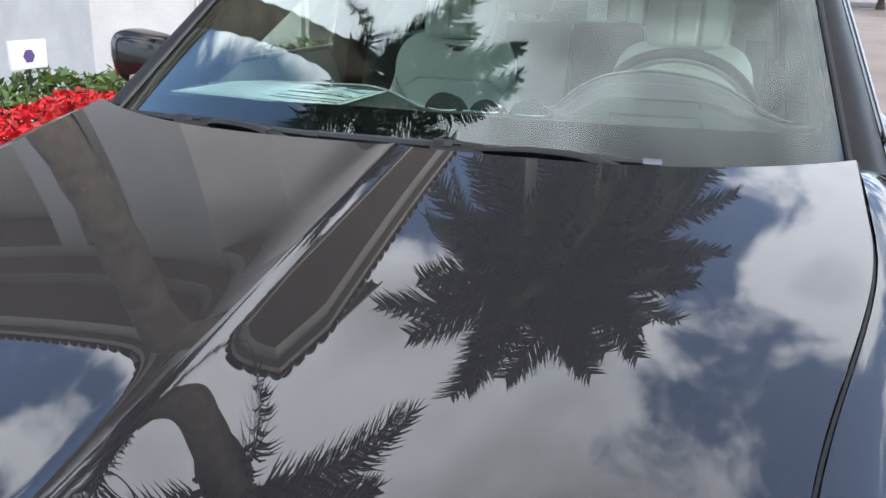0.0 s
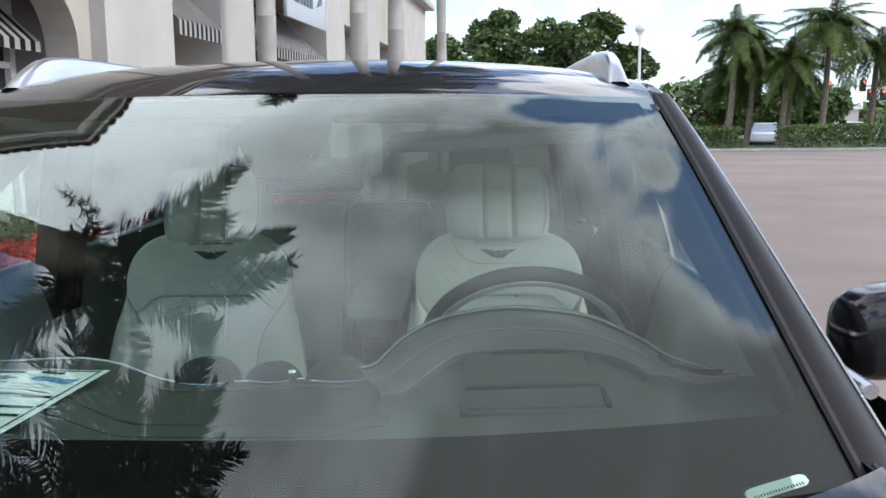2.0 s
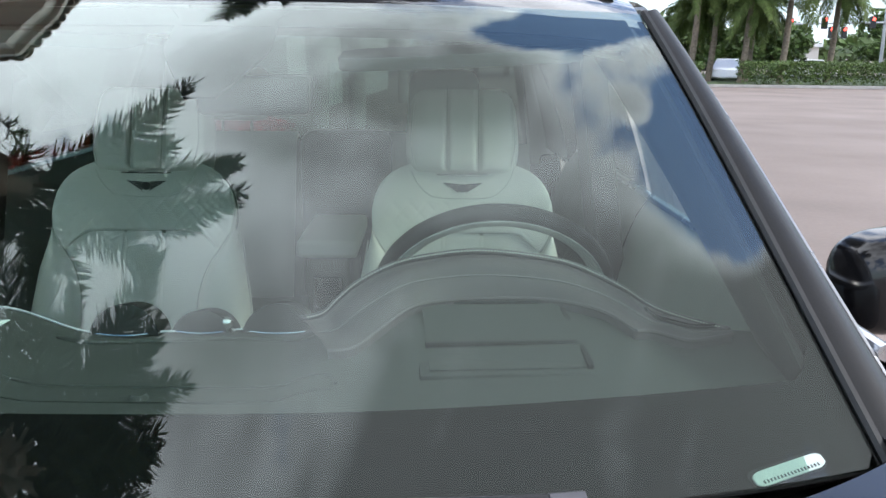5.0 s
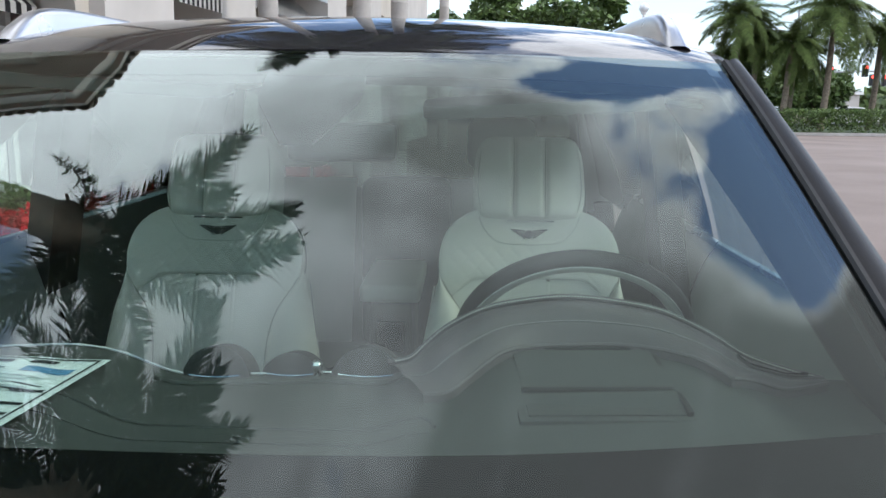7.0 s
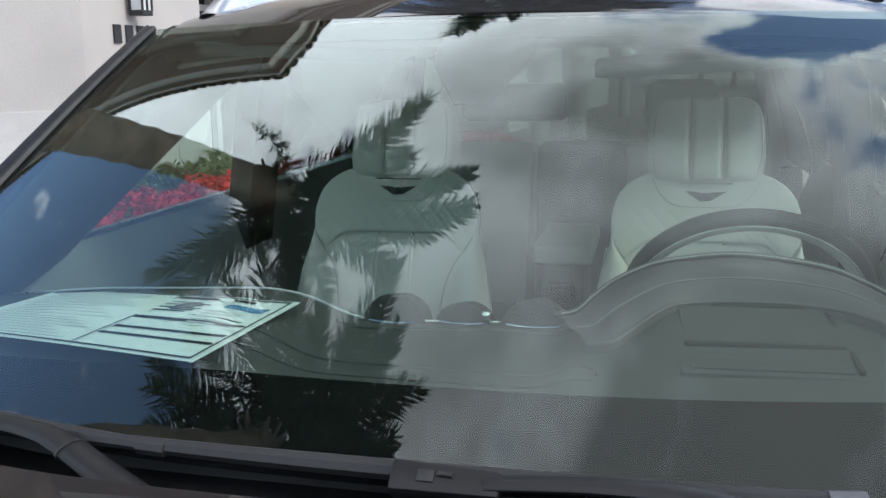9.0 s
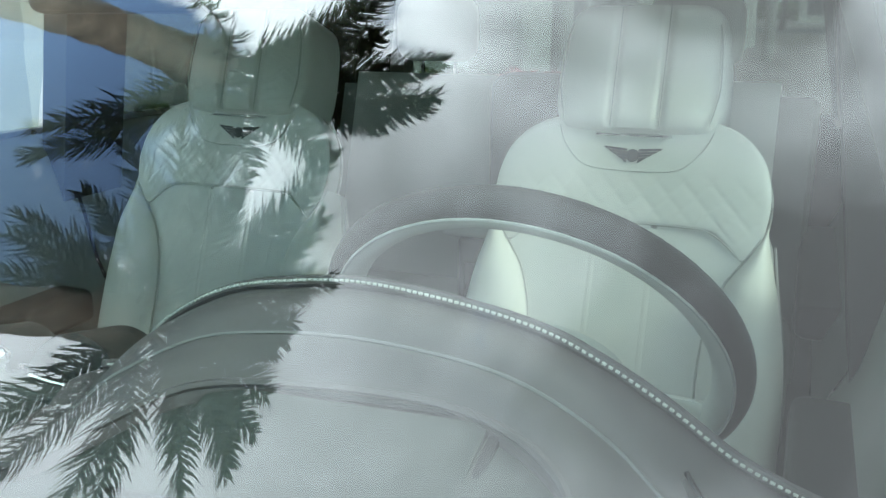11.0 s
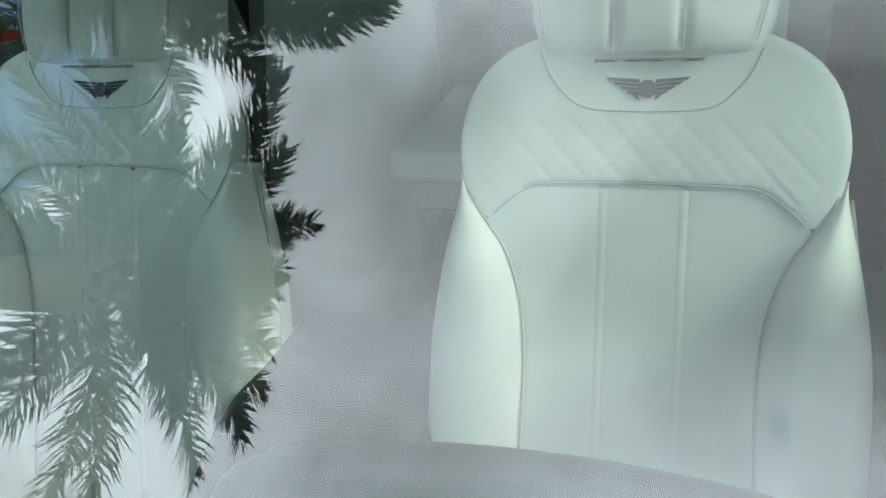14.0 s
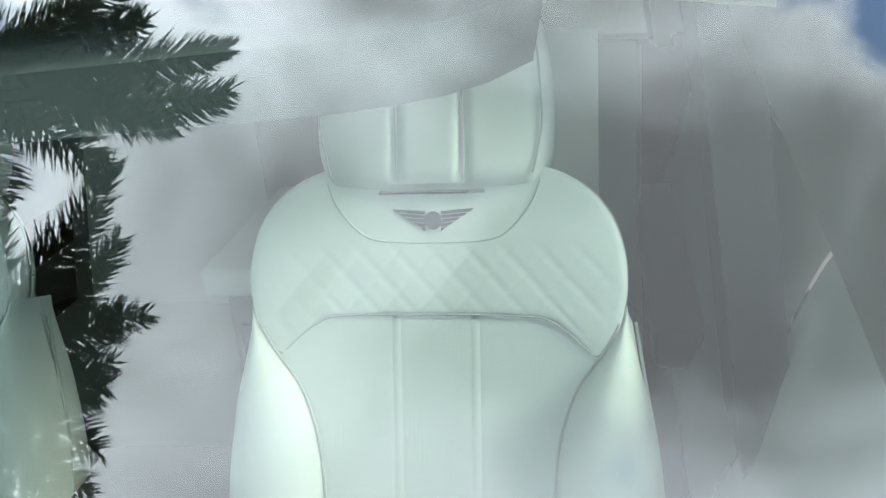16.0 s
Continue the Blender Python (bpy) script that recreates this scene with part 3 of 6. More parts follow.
    part("rear_side_window", sheet(lambda u, v, sgn=sgn: (sgn * (0.862 - 0.145 * v ** 1.2), 1.50 + 1.0 * u, 1.26 + 0.41 * v), 8, 8, 0.004), M_DARKGLASS, car)
    part("centre_pillar", sheet(lambda u, v, sgn=sgn: (sgn * (0.85 - 0.145 * v ** 1.2), 1.36 + 0.17 * u + 0.04 * v, 0.5 + 1.18 * v), 4, 10, 0.06), M_DASH2, car, "dark pillar trim between the doors")
    part("rear_pillar", sheet(lambda u, v, sgn=sgn: (sgn * (0.87 - 0.16 * v ** 1.2), 2.50 + 0.75 * u - 0.18 * v * u, 1.22 + 0.51 * v), 6, 8, 0.05), M_PAINT, car)
    part("rear_wing", sheet(lambda u, v, sgn=sgn: (sgn * (0.88 + 0.10 * math.sin(min(1, (1 - v) * 1.6) * 1.5)), 2.55 + 0.85 * u, 0.42 + 0.82 * v), 8, 10), M_PAINT, car)
    part("sill", box(sgn * 0.80, sgn * 0.97, 0.25, 2.6, 0.26, 0.43, 0.03, 3), M_PLASTIC, car)

    # roof bar: a raised satin blade with a swept foot
    base = [(0.93, 0.0), (1.02, 0.030), (1.14, 0.046), (1.5, 0.052), (2.2, 0.052), (2.6, 0.040), (2.75, 0.0)]
    pts = smooth([(0, y, h) for y, h in base], 6)
    tops, bots = [], []
    for p in pts:
        zr = roof_pt(0.5 + 0.5 * 0.61 / 0.69, (p.y - 0.8) / 2.35)[2]
        xx = sgn * (0.612 + 0.012 * min(1, (p.y - 0.93) * 3))
        tops.append((xx, p.y, zr + p.z))
        bots.append((xx, p.y, zr - 0.012))
    part("roof_bar", sheet(lambda u, v: [(tops[min(len(tops) - 1, round(v * (len(tops) - 1)))], bots[min(len(bots) - 1, round(v * (len(bots) - 1)))])[0 if 0.2 < u < 0.8 else 1][0] + sgn * (u - 0.5) * 0.052,
                                    tops[min(len(tops) - 1, round(v * (len(tops) - 1)))][1],
                                    tops[min(len(tops) - 1, round(v * (len(tops) - 1)))][2] * (1 - (2 * abs(u - 0.5)) ** 4) + bots[min(len(bots) - 1, round(v * (len(bots) - 1)))][2] * (2 * abs(u - 0.5)) ** 4],
                              10, len(pts) - 1), M_SATIN, car, "satin silver roof bar")

    # door mirror
    bm = bmesh.new()
    bmesh.ops.create_uvsphere(bm, u_segments=24, v_segments=14, radius=1.0)
    for v in bm.verts:
        x, y, z = [math.copysign(abs(c) ** 0.55, c) for c in v.co]
        y2 = y * (0.085 if y < 0 else 0.03)
        v.co = (x * 0.108 * (1 - 0.15 * (z < 0) * -z), y2, z * 0.078 + 0.012 * x * sgn)
    bmesh.ops.transform(bm, verts=bm.verts, matrix=pose(sgn * 1.03, 0.63, 1.280, 0, 0, sgn * 8))
    mirror = part("door_mirror", bm, M_GLOSSBLACK, car, "gloss black door mirror")
    part("mirror_arm", tube([(sgn * 0.86, 0.62, 1.19), (sgn * 0.93, 0.62, 1.195), (sgn * 1.00, 0.63, 1.222)], [0.035, 0.028, 0.03], 10, flat=0.5), M_GLOSSBLACK, mirror)
    part("mirror_trim", tube([(sgn * (1.04 + 0.106 * math.cos(a)), 0.552 + 0.08 * abs(math.cos(a)) ** 2, 1.285 + 0.02 * math.sin(a)) for a in (2.9, 2.5, 2.0, 1.6, 1.2, 0.7, 0.3)], 0.004, 6), M_CHROME, mirror)

    # frame over the door glass
    part("door_frame", tube(smooth([(sgn * 0.675, 0.90, 1.655), (sgn * 0.695, 1.16, 1.672), (sgn * 0.70, 1.35, 1.695), (sgn * 0.705, 1.7, 1.71), (sgn * 0.705, 2.5, 1.70)], 6), 0.03, 8), M_VISOR, car)
    # wheels
    for yw in (-0.78, 2.2):
        m = Matrix.Translation((sgn * 0.86, yw, 0.38)) @ Euler((0, radians(90), 0)).to_matrix().to_4x4()
        wheel = part("wheel", disc(0.27, 0.27, -0.10, 0.10, 32, m=m), M_SILVER, car)
        tyre = bmesh.new()
        prof = [(0.27, -0.12), (0.35, -0.13), (0.38, -0.10), (0.38, 0.10), (0.35, 0.13), (0.27, 0.12)]
        rings = []
        for k in range(40):
            a = 2 * math.pi * k / 40
            rings.append([tyre.verts.new(m @ Vector((r * math.cos(a), r * math.sin(a), h))) for r, h in prof])
        for k in range(40):
            p, q = rings[k], rings[(k + 1) % 40]
            for i in range(len(prof) - 1):
                tyre.faces.new((p[i], p[i + 1], q[i + 1], q[i]))
        part("tyre", tyre, M_RUBBER, wheel)

part("tailgate", sheet(lambda u, v: ((2 * u - 1) * (0.95 - 0.16 * max(0, v - 0.55)), 3.40 - 0.42 * max(0, v - 0.5) - 0.06 * (2 * u - 1) ** 2, 0.35 + 0.82 * v), 14, 12, 0.02), M_PAINT, car)
for sgn in (-1, 1):
    part("tail_pillar", sheet(lambda u, v, sgn=sgn: tuple(Vector((sgn * (0.755 - 0.10 * v), 3.12 - 0.22 * v, 1.14 + 0.58 * v)).lerp(Vector((sgn * (0.885 - 0.16 * v ** 1.2), 3.22 - 0.18 * v, 1.14 + 0.58 * v)), u)), 4, 8, 0.04), M_TRIM, car)
part("rear_window", sheet(lambda u, v: ((2 * u - 1) * (0.76 - 0.10 * v), 3.17 - 0.22 * v - 0.05 * (2 * u - 1) ** 2, 1.17 + 0.52 * v), 12, 8, 0.004), M_REARGLASS, car)
part("cabin_floor", sheet(lambda u, v: ((2 * u - 1) * 0.80, 0.10 + 3.2 * v, 0.46 + 0.16 * math.exp(-((2 * u - 1) / 0.22) ** 2)), 20, 10, 0.02), M_CARPET, car)
part("bulkhead", box(-0.80, 0.80, 0.06, 0.11, 0.4, 1.17), M_CARPET, car)
part("underbody", box(-0.85, 0.85, -1.5, 3.3, 0.26, 0.34), M_PLASTIC, car)

# ---- wipers ----
for xa, xb, xc, xp in ((0.445, -0.32, 0.095, 0.47), (-0.20, -0.74, -0.48, -0.17)):
    # blade from xa to xb, clip at xc, arm coming up from the pivot at xp
    def sit(x, dy, dz):
        g_ = wind(max(-1, min(1, x / 0.772)), 0.0, 0.0)
        return (g_[0], g_[1] + dy - 0.012, g_[2] + dz - 0.006)
    bl = [sit(xa + (xb - xa) * k / 20, 0.012 + 0.006 * math.sin(k / 20 * math.pi), 0.014) for k in range(21)]
    wip = part("wiper", tube(bl, [0.005 + 0.006 * math.sin(math.pi * (0.1 + 0.8 * k / 20)) for k in range(21)], 8, flat=0.9), M_RUBBER, car, "black wiper parked along the cowl")
    part("end_cap", tube([sit(xa + 0.004, 0.012, 0.013), sit(xa - 0.028, 0.012, 0.013)], 0.0085, 8), M_CAPMETAL if xa > 0 else M_RUBBER, wip)
    arm = smooth([sit(xp, -0.055, -0.014), sit(xp - 0.07, -0.032, 0.002), sit(xp - 0.125, -0.014, 0.014), sit(xp - 0.17, -0.004, 0.020), sit(xp - 0.25, 0.0, 0.022), sit(xc + 0.03, 0.000, 0.017)], 6)
    arm_ = part("arm", tube(arm, [0.019 - 0.007 * k / len(arm) for k in range(len(arm))], 12, flat=0.5), M_PLASTIC, wip)
    # the hinge where the spring-loaded arm meets its pivot cap
    part("hinge_joint", tube([arm[11] + (arm[12] - arm[11]) * 0.2, arm[11] + (arm[12] - arm[11]) * 0.45], 0.0186, 12, flat=0.52), M_RUBBER, arm_)
    c = sit(xc, 0.000, 0.014)
    clip = box(-0.055, 0.045, -0.016, 0.016, -0.011, 0.011, 0.004, 2)
    for v in clip.verts:
        if v.co.x > 0:
            v.co.z *= 0.7
            v.co.y *= 0.8
    bmesh.ops.transform(clip, verts=clip.verts, matrix=pose(c[0], c[1], c[2], 35, 0, 0))
    clip_ = part("clip", clip, M_PLASTIC, wip)
    button = box(-0.008, 0.008, -0.006, 0.006, 0.009, 0.0118, 0.001)
    bmesh.ops.transform(button, verts=button.verts, matrix=pose(c[0] - 0.022, c[1], c[2], 35, 0, 0))
    part("release_button", button, M_RUBBER, clip_)
    part("button", box(c[0] - 0.012, c[0] + 0.002, c[1] - 0.006, c[1] + 0.006, c[2] + 0.009, c[2] + 0.0115, 0.001), M_RUBBER, wip)

# ---- dashboard ----
RIDGE = [(0.12, 1.232), (0.160, 1.240), (0.185, 1.264), (0.215, 1.290), (0.266, 1.317), (0.32, 1.330), (0.38, 1.337), (0.45, 1.332), (0.505, 1.322),
         (0.545, 1.306), (0.585, 1.286), (0.63, 1.260), (0.70, 1.240), (0.78, 1.226)]
R_PTS = smooth([(x, 0, z) for x, z in RIDGE], 6)
R_TAB = [(p.x, p.z) for p in R_PTS]


def dash_back(x):
    """Where the top of the dash ends towards the seats."""
    return lerp_table([(-0.80, 0.40), (-0.5, 0.44), (-0.2, 0.50), (0.05, 0.53), (0.2, 0.515), (0.37, 0.505), (0.55, 0.50), (0.8, 0.47)], x)


def dash_z(x, y):
    flat = 1.200 + 0.038 * smoothstep(0.04, 0.36, y)
    # the middle sinks to the shelf of the vents
    flat -= 0.022 * smoothstep(-0.32, -0.18, x) * (1 - smoothstep(0.12, 0.19, x)) * smoothstep(0.12, 0.36, y)
    if x < 0.12:
        # the passenger side swells into a wing
        return flat + 0.028 * smoothstep(-0.14, -0.26, x) * smoothstep(0.12, 0.34, y) * (1 - 0.55 * smoothstep(-0.52, -0.78, x))
    # the deck before the driver climbs towards the binnacle
    return flat + 0.036 * smoothstep(0.20, 0.30, x) * (1 - smoothstep(0.56, 0.66, x)) * smoothstep(0.16, 0.44, y)


def dash_top(u, v):
    x = -0.80 + 1.60 * u
    y0 = 0.03 + 0.17 * abs(x / 0.8) ** 3
    y = y0 + (dash_back(x) - y0) * v
    return (x, y, dash_z(x, y))


def face_top(x):
    return lerp_table(R_TAB, x) if x > 0.135 else dash_z(x, dash_back(x))


dash = part("dashboard", sheet(dash_top, 110, 44, 0.02), M_DASH, car, "dark leather dashboard with a hooded binnacle")
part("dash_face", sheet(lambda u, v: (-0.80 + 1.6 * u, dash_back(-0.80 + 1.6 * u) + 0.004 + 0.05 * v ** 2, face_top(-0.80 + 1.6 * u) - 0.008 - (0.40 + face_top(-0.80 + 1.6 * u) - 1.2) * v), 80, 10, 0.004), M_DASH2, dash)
# the binnacle cover: an arched saddle, proud of the deck, with a soft crease along it
INNER = smooth([Vector((x, y, 0)) for x, y in ((0.188, 0.350), (0.222, 0.355), (0.250, 0.385), (0.315, 0.440), (0.40, 0.462), (0.475, 0.456), (0.535, 0.412), (0.566, 0.352))], 8)
INNER += [Vector((0.566 + 0.15 * k / 10, 0.352 + 0.075 * k / 10, 0)) for k in range(1, 11)]
OUTER_X = [(0.0, 0.130), (0.12, 0.165), (0.25, 0.235), (0.40, 0.34), (0.52, 0.43), (0.65, 0.52), (0.78, 0.61), (1.0, 0.722)]


def cover(u, v, lift=0.0):
    k = u * (len(INNER) - 1)
    i = min(int(k), len(INNER) - 2)
    q = INNER[i].lerp(INNER[i + 1], k - i)
    a = Vector((q.x, q.y, dash_z(q.x, q.y) + 0.010))
    x = lerp_table(OUTER_X, u)
    b = Vector((x, dash_back(x), lerp_table(R_TAB, x)))
    if v < 0.0:
        return (a.x, a.y, a.z - 0.016)
    ends = smoothstep(0.0, 0.2, u) * (1 - smoothstep(0.78, 1.0, u))
    m = a.lerp(b, 0.52) + Vector((0, -0.012 * ends, 0.003 + 0.001 * ends))
    if v < 0.5:
        w = v / 0.5
        p = a.lerp(m, w)
        p.z += 0.004 * math.sin(math.pi * w)
    else:
        w = (v - 0.5) / 0.5
        p = m.lerp(b, w)
        p.z += 0.007 * math.sin(math.pi * w)
        p.y -= 0.005 * math.sin(math.pi * w)
    return (p.x, p.y, p.z + lift)


hood_bm = sheet(lambda u, v: cover(u, (v - 1 / 21) * 21 / 20), 120, 21)
binnacle = part("binnacle_cover", hood_bm, M_COVER, dash, "arched dark leather instrument hood")
part("inner_edge", tube([cover(k / 80, 0.02) for k in range(81)], 0.003, 6), M_COVER, binnacle)
# thin pale tube that draws the highlight along the crease
part("crease_highlight", tube([cover(0.04 + 0.92 * k / 80, 0.5, 0.0004) for k in range(81)], 0.0013, 5), M_CREASE, binnacle)
# welt and stitches along the edge of the binnacle hood
edge = [(x, dash_back(x) + 0.003, lerp_table(R_TAB, x) + 0.003) for x in [0.13 + 0.60 * k / 50 for k in range(51)]]
part("hood_welt", tube(edge, 0.005, 6), M_COVER, binnacle)
st = bmesh.new()
for k in range(140):
    x = 0.14 + 0.58 * k / 140
    tube([(x, dash_back(x) - 0.004, lerp_table(R_TAB, x) + 0.0062), (x + 0.0026, dash_back(x) - 0.004, lerp_table(R_TAB, x + 0.0026) + 0.0062)], 0.0011, 4, st)
part("stitching", st, M_STITCH, binnacle, "row of pale stitches")
pass_edge = [(x, dash_back(x), dash_z(x, dash_back(x)) + 0.002) for x in [-0.78 + 0.83 * k / 40 for k in range(41)]]
part("dash_welt", tube(pass_edge, 0.0018, 6), M_SATIN, dash)
part("shelf_edge", tube([(-0.19 + 0.36 * k / 12, dash_back(-0.19 + 0.36 * k / 12) - 0.040, dash_z(-0.19 + 0.36 * k / 12, dash_back(-0.19 + 0.36 * k / 12) - 0.040) + 0.001) for k in range(13)], 0.0042, 8), M_DASH, dash, "rounded edge of the vent shelf")
# squared end of the dash beside the pillar
part("end_cap", prism([(0.43, 1.17), (0.53, 1.17), (0.53, 1.244), (0.47, 1.252), (0.425, 1.236)], 0.715, 0.735), M_DASH, dash).matrix_basis = Matrix(((0, 0, 1, 0), (1, 0, 0, 0), (0, 1, 0, 0), (0, 0, 0, 1)))
# head-up display well: a frame with a sunken dark lens
WELL = pose(0.400, 0.362, 1.259, 8, 0, 4)
def well_part(name, bm, material, parent, label=""):
    bmesh.ops.transform(bm, verts=bm.verts, matrix=WELL)
    return part(name, bm, material, parent, label)


well = well_part("display_well", box(-0.104, 0.104, -0.088, 0.102, -0.02, 0.0015, 0.003), M_DASH, dash, "rectangular display opening in the dash")
well_part("display_lens", sheet(lambda u, v: (-0.092 + 0.184 * u, -0.078 + 0.052 * v, 0.0035 - 0.001 * v), 4, 4, 0.002), M_DASH, well)
well_part("display_lip", box(-0.094, 0.094, -0.026, -0.016, 0.0, 0.010, 0.002), M_DASH2, well)
well_part("display_ledge", sheet(lambda u, v: (-0.092 + 0.184 * u, -0.014 + 0.104 * v, 0.007 + 0.003 * v), 4, 4, 0.004), M_DASH, well)
well_part("display_side", box(0.093, 0.101, -0.080, 0.098, 0.0, 0.008, 0.002), M_DASH2, well)
well_part("display_rim", tube([(-0.10, 0.098, 0.009), (0.10, 0.098, 0.009)], 0.003, 6), M_DASH2, well)
# demister slot along the glass
def slot_y(x):
    return 0.262 + 0.08 * (x / 0.8) ** 2


slot = part("demister_vent", sheet(lambda u, v: (-0.56 + 0.76 * u, slot_y(-0.56 + 0.76 * u) + 0.042 * v, dash_z(-0.56 + 0.76 * u, slot_y(-0.56 + 0.76 * u) + 0.042 * v) + 0.0015), 40, 3, 0.003), M_DASH, dash, "long demister channel")
part("vent_rim", tube([(q.x, q.y, dash_z(q.x, q.y) + 0.002) for q in smooth([(-0.56, slot_y(-0.56) + 0.043, 0), (-0.3, slot_y(-0.3) + 0.043, 0), (0.0, 0.305, 0), (0.165, 0.305, 0), (0.195, 0.297, 0), (0.205, 0.28, 0)], 8)], 0.0022, 6), M_DASH, slot)
part("light_sensor", disc(0.012, 0.009, 0.0, 0.006, 16, m=pose(-0.02, 0.272, dash_z(-0.02, 0.272) + 0.002)), M_DASH, slot)
# speaker slit at the outer end of the binnacle
sl = [cover(0.80 + 0.17 * k / 8, 0.66 - 0.10 * math.sin(k / 8 * math.pi), 0.0005) for k in range(9)]
part("outer_vent", tube(sl, [0.002, 0.0035, 0.0045, 0.0055, 0.006, 0.006, 0.0055, 0.0045, 0.002], 8, flat=0.4), M_DASH2, binnacle, "slim vent in the outer end of the hood")
part("vent_shadow_gap", tube([(p[0], p[1] + 0.004, p[2] + 0.002) for p in sl], 0.0016, 6), M_GLOSSBLACK, binnacle)
# vehicle plate under the glass, lettering as bars
plate = sheet(lambda u, v: ((2 * u - 1) * 0.042, (2 * v - 1) * 0.0078 * (1 - 0.55 * abs(2 * u - 1) ** 12), 0.001), 24, 6, 0.002)
slot_bm = sheet(lambda u, v: ((2 * u - 1) * 0.045, 0.001 + (2 * v - 1) * 0.0105 * (1 - 0.5 * abs(2 * u - 1) ** 14), -0.0015), 24, 6, 0.001)
pm = Matrix.Translation(wind(0.855, 0.017, -0.003)) @ Euler((radians(33), radians(-6), radians(22))).to_matrix().to_4x4()
bmesh.ops.transform(plate, verts=plate.verts, matrix=pm)
bmesh.ops.transform(slot_bm, verts=slot_bm.verts, matrix=pm)
vin = part("number_plate_strip", plate, M_VIN, windshield, "pale rounded strip with small dark bars")
part("plate_slot", slot_bm, M_GLOSSBLACK, vin)
pb = bmesh.new()
for k in range(17):
    box(-0.034 + 0.0041 * k, -0.0322 + 0.0041 * k, -0.0056, -0.0024, 0.0011, 0.0014, bm=pb)
bmesh.ops.transform(pb, verts=pb.verts, matrix=pm)
part("plate_marks", pb, M_INK, vin, smooth=False)

# centre vents and clock standing above the dash edge
for x, r, h in ((-0.115, 0.050, 0.038), (-0.010, 0.046, 0.026), (0.098, 0.054, 0.036)):
    vent = part("round_vent", disc(r, r * 0.97, -0.03, 0.03, 40, m=pose(x, dash_back(x) + 0.02, 1.217 + h - r, 90 - 14, 0, 0)), M_DASH2, car, "dark round dash vent over a chrome line")
    part("base_line", tube([(x + r * 0.72 * k, dash_back(x) - 0.014, 1.221 - 0.003 * (1 - k * k)) for k in (-1, -0.5, 0, 0.5, 1)], 0.0016, 6), M_CHROME, vent)
knob = bmesh.new()
bmesh.ops.create_uvsphere(knob, u_segments=14, v_segments=10, radius=0.0085)
bmesh.ops.transform(knob, verts=knob.verts, matrix=pose(0.028, 0.512, 1.233))
stop = part("organ_stop", knob, M_CHROME, car, "small chrome organ-stop knob")
part("stem", tube([(0.028, 0.512, 1.205), (0.028, 0.512, 1.230)], 0.003, 8), M_CHROME, stop)

# ---- steering wheel ----
WHEEL = pose(0.421, 0.753, 1.211, 32, 0, 0)     # its plane leans, the top towards the glass


def ring_part(r0, rt, a0, a1, flat, n=72, m=14):
    bm = bmesh.new()
    rings = []
    for i in range(n):
        t = 2 * math.pi * i / n
        row = []
        for j in range(m + 1):
            a = a0 + (a1 - a0) * j / m
            r = r0 + rt * math.cos(a)
            row.append(bm.verts.new(WHEEL @ Vector((r * math.cos(t), rt * flat * math.sin(a), r * math.sin(t) * 0.985))))
        rings.append(row)
    for i in range(n):
        p, q = rings[i], rings[(i + 1) % n]
        for j in range(m):
            bm.faces.new((p[j], p[j + 1], q[j + 1], q[j]))
    return bm


BOSS = WHEEL @ pose(0, 0.03, -0.058)
rim = part("steering_wheel", ring_part(0.184, 0.0185, -math.pi * 0.46, math.pi * 0.62, 0.95), M_DASH2, car, "two-tone leather steering wheel")
part("inner_leather", ring_part(0.184, 0.0182, math.pi * 0.62, math.pi * 1.54, 0.95), M_CREAM, rim, "cream leather inner rim")
part("rim_seam", tube([WHEEL @ Vector((0.1865 * math.cos(a), -0.0176, 0.1865 * 0.985 * math.sin(a))) for a in [2 * math.pi * k / 60 for k in range(61)]], 0.0016, 5), M_STITCH, rim)
part("boss", sheet(lambda u, v: tuple(BOSS @ Vector((0.082 * math.sin(v * 1.45) * math.cos(2 * math.pi * u), -0.042 * math.cos(v * 1.45), 0.066 * math.sin(v * 1.45) * math.sin(2 * math.pi * u)))), 36, 10, 0.004), M_CREAM, rim, "cream leather wheel hub")
for a in (-0.42, math.pi + 0.42, -math.pi / 2):
    c, s = math.cos(a), math.sin(a)
    part("spoke", tube([WHEEL @ Vector((0.06 * c, 0.012, 0.05 * s - 0.045)), WHEEL @ Vector((0.12 * c, 0.002, 0.12 * s - 0.02 * abs(c))), WHEEL @ Vector((0.172 * c, 0, 0.172 * s))], [0.026, 0.019, 0.022], 10, flat=0.45, up=WHEEL.to_3x3() @ Vector((0, 1, 0))), M_CREAM if abs(c) > 0.5 else M_DASH2, rim)
zz = bmesh.new()
for k in range(34):
    a = math.pi * (0.98 + 0.22 * k / 34)
    p, q = (0.1635, 0.1605) if k % 2 else (0.1605, 0.1635)
    tube([WHEEL @ Vector((p * math.cos(a), -0.008 + (k % 2) * 0.008, p * math.sin(a))), WHEEL @ Vector((q * math.cos(a + 0.02), -0.008 + ((k + 1) % 2) * 0.008, q * math.sin(a + 0.02)))], 0.0009, 4, zz)
part("rim_stitches", zz, M_SEAM, rim)
part("column_shroud", tube([(0.412, 0.775, 1.10), (0.412, 0.66, 1.05), (0.412, 0.52, 0.99)], [0.05, 0.06, 0.07], 14), M_PLASTIC, rim)

# ---- front seats ----
TILT = 21.0


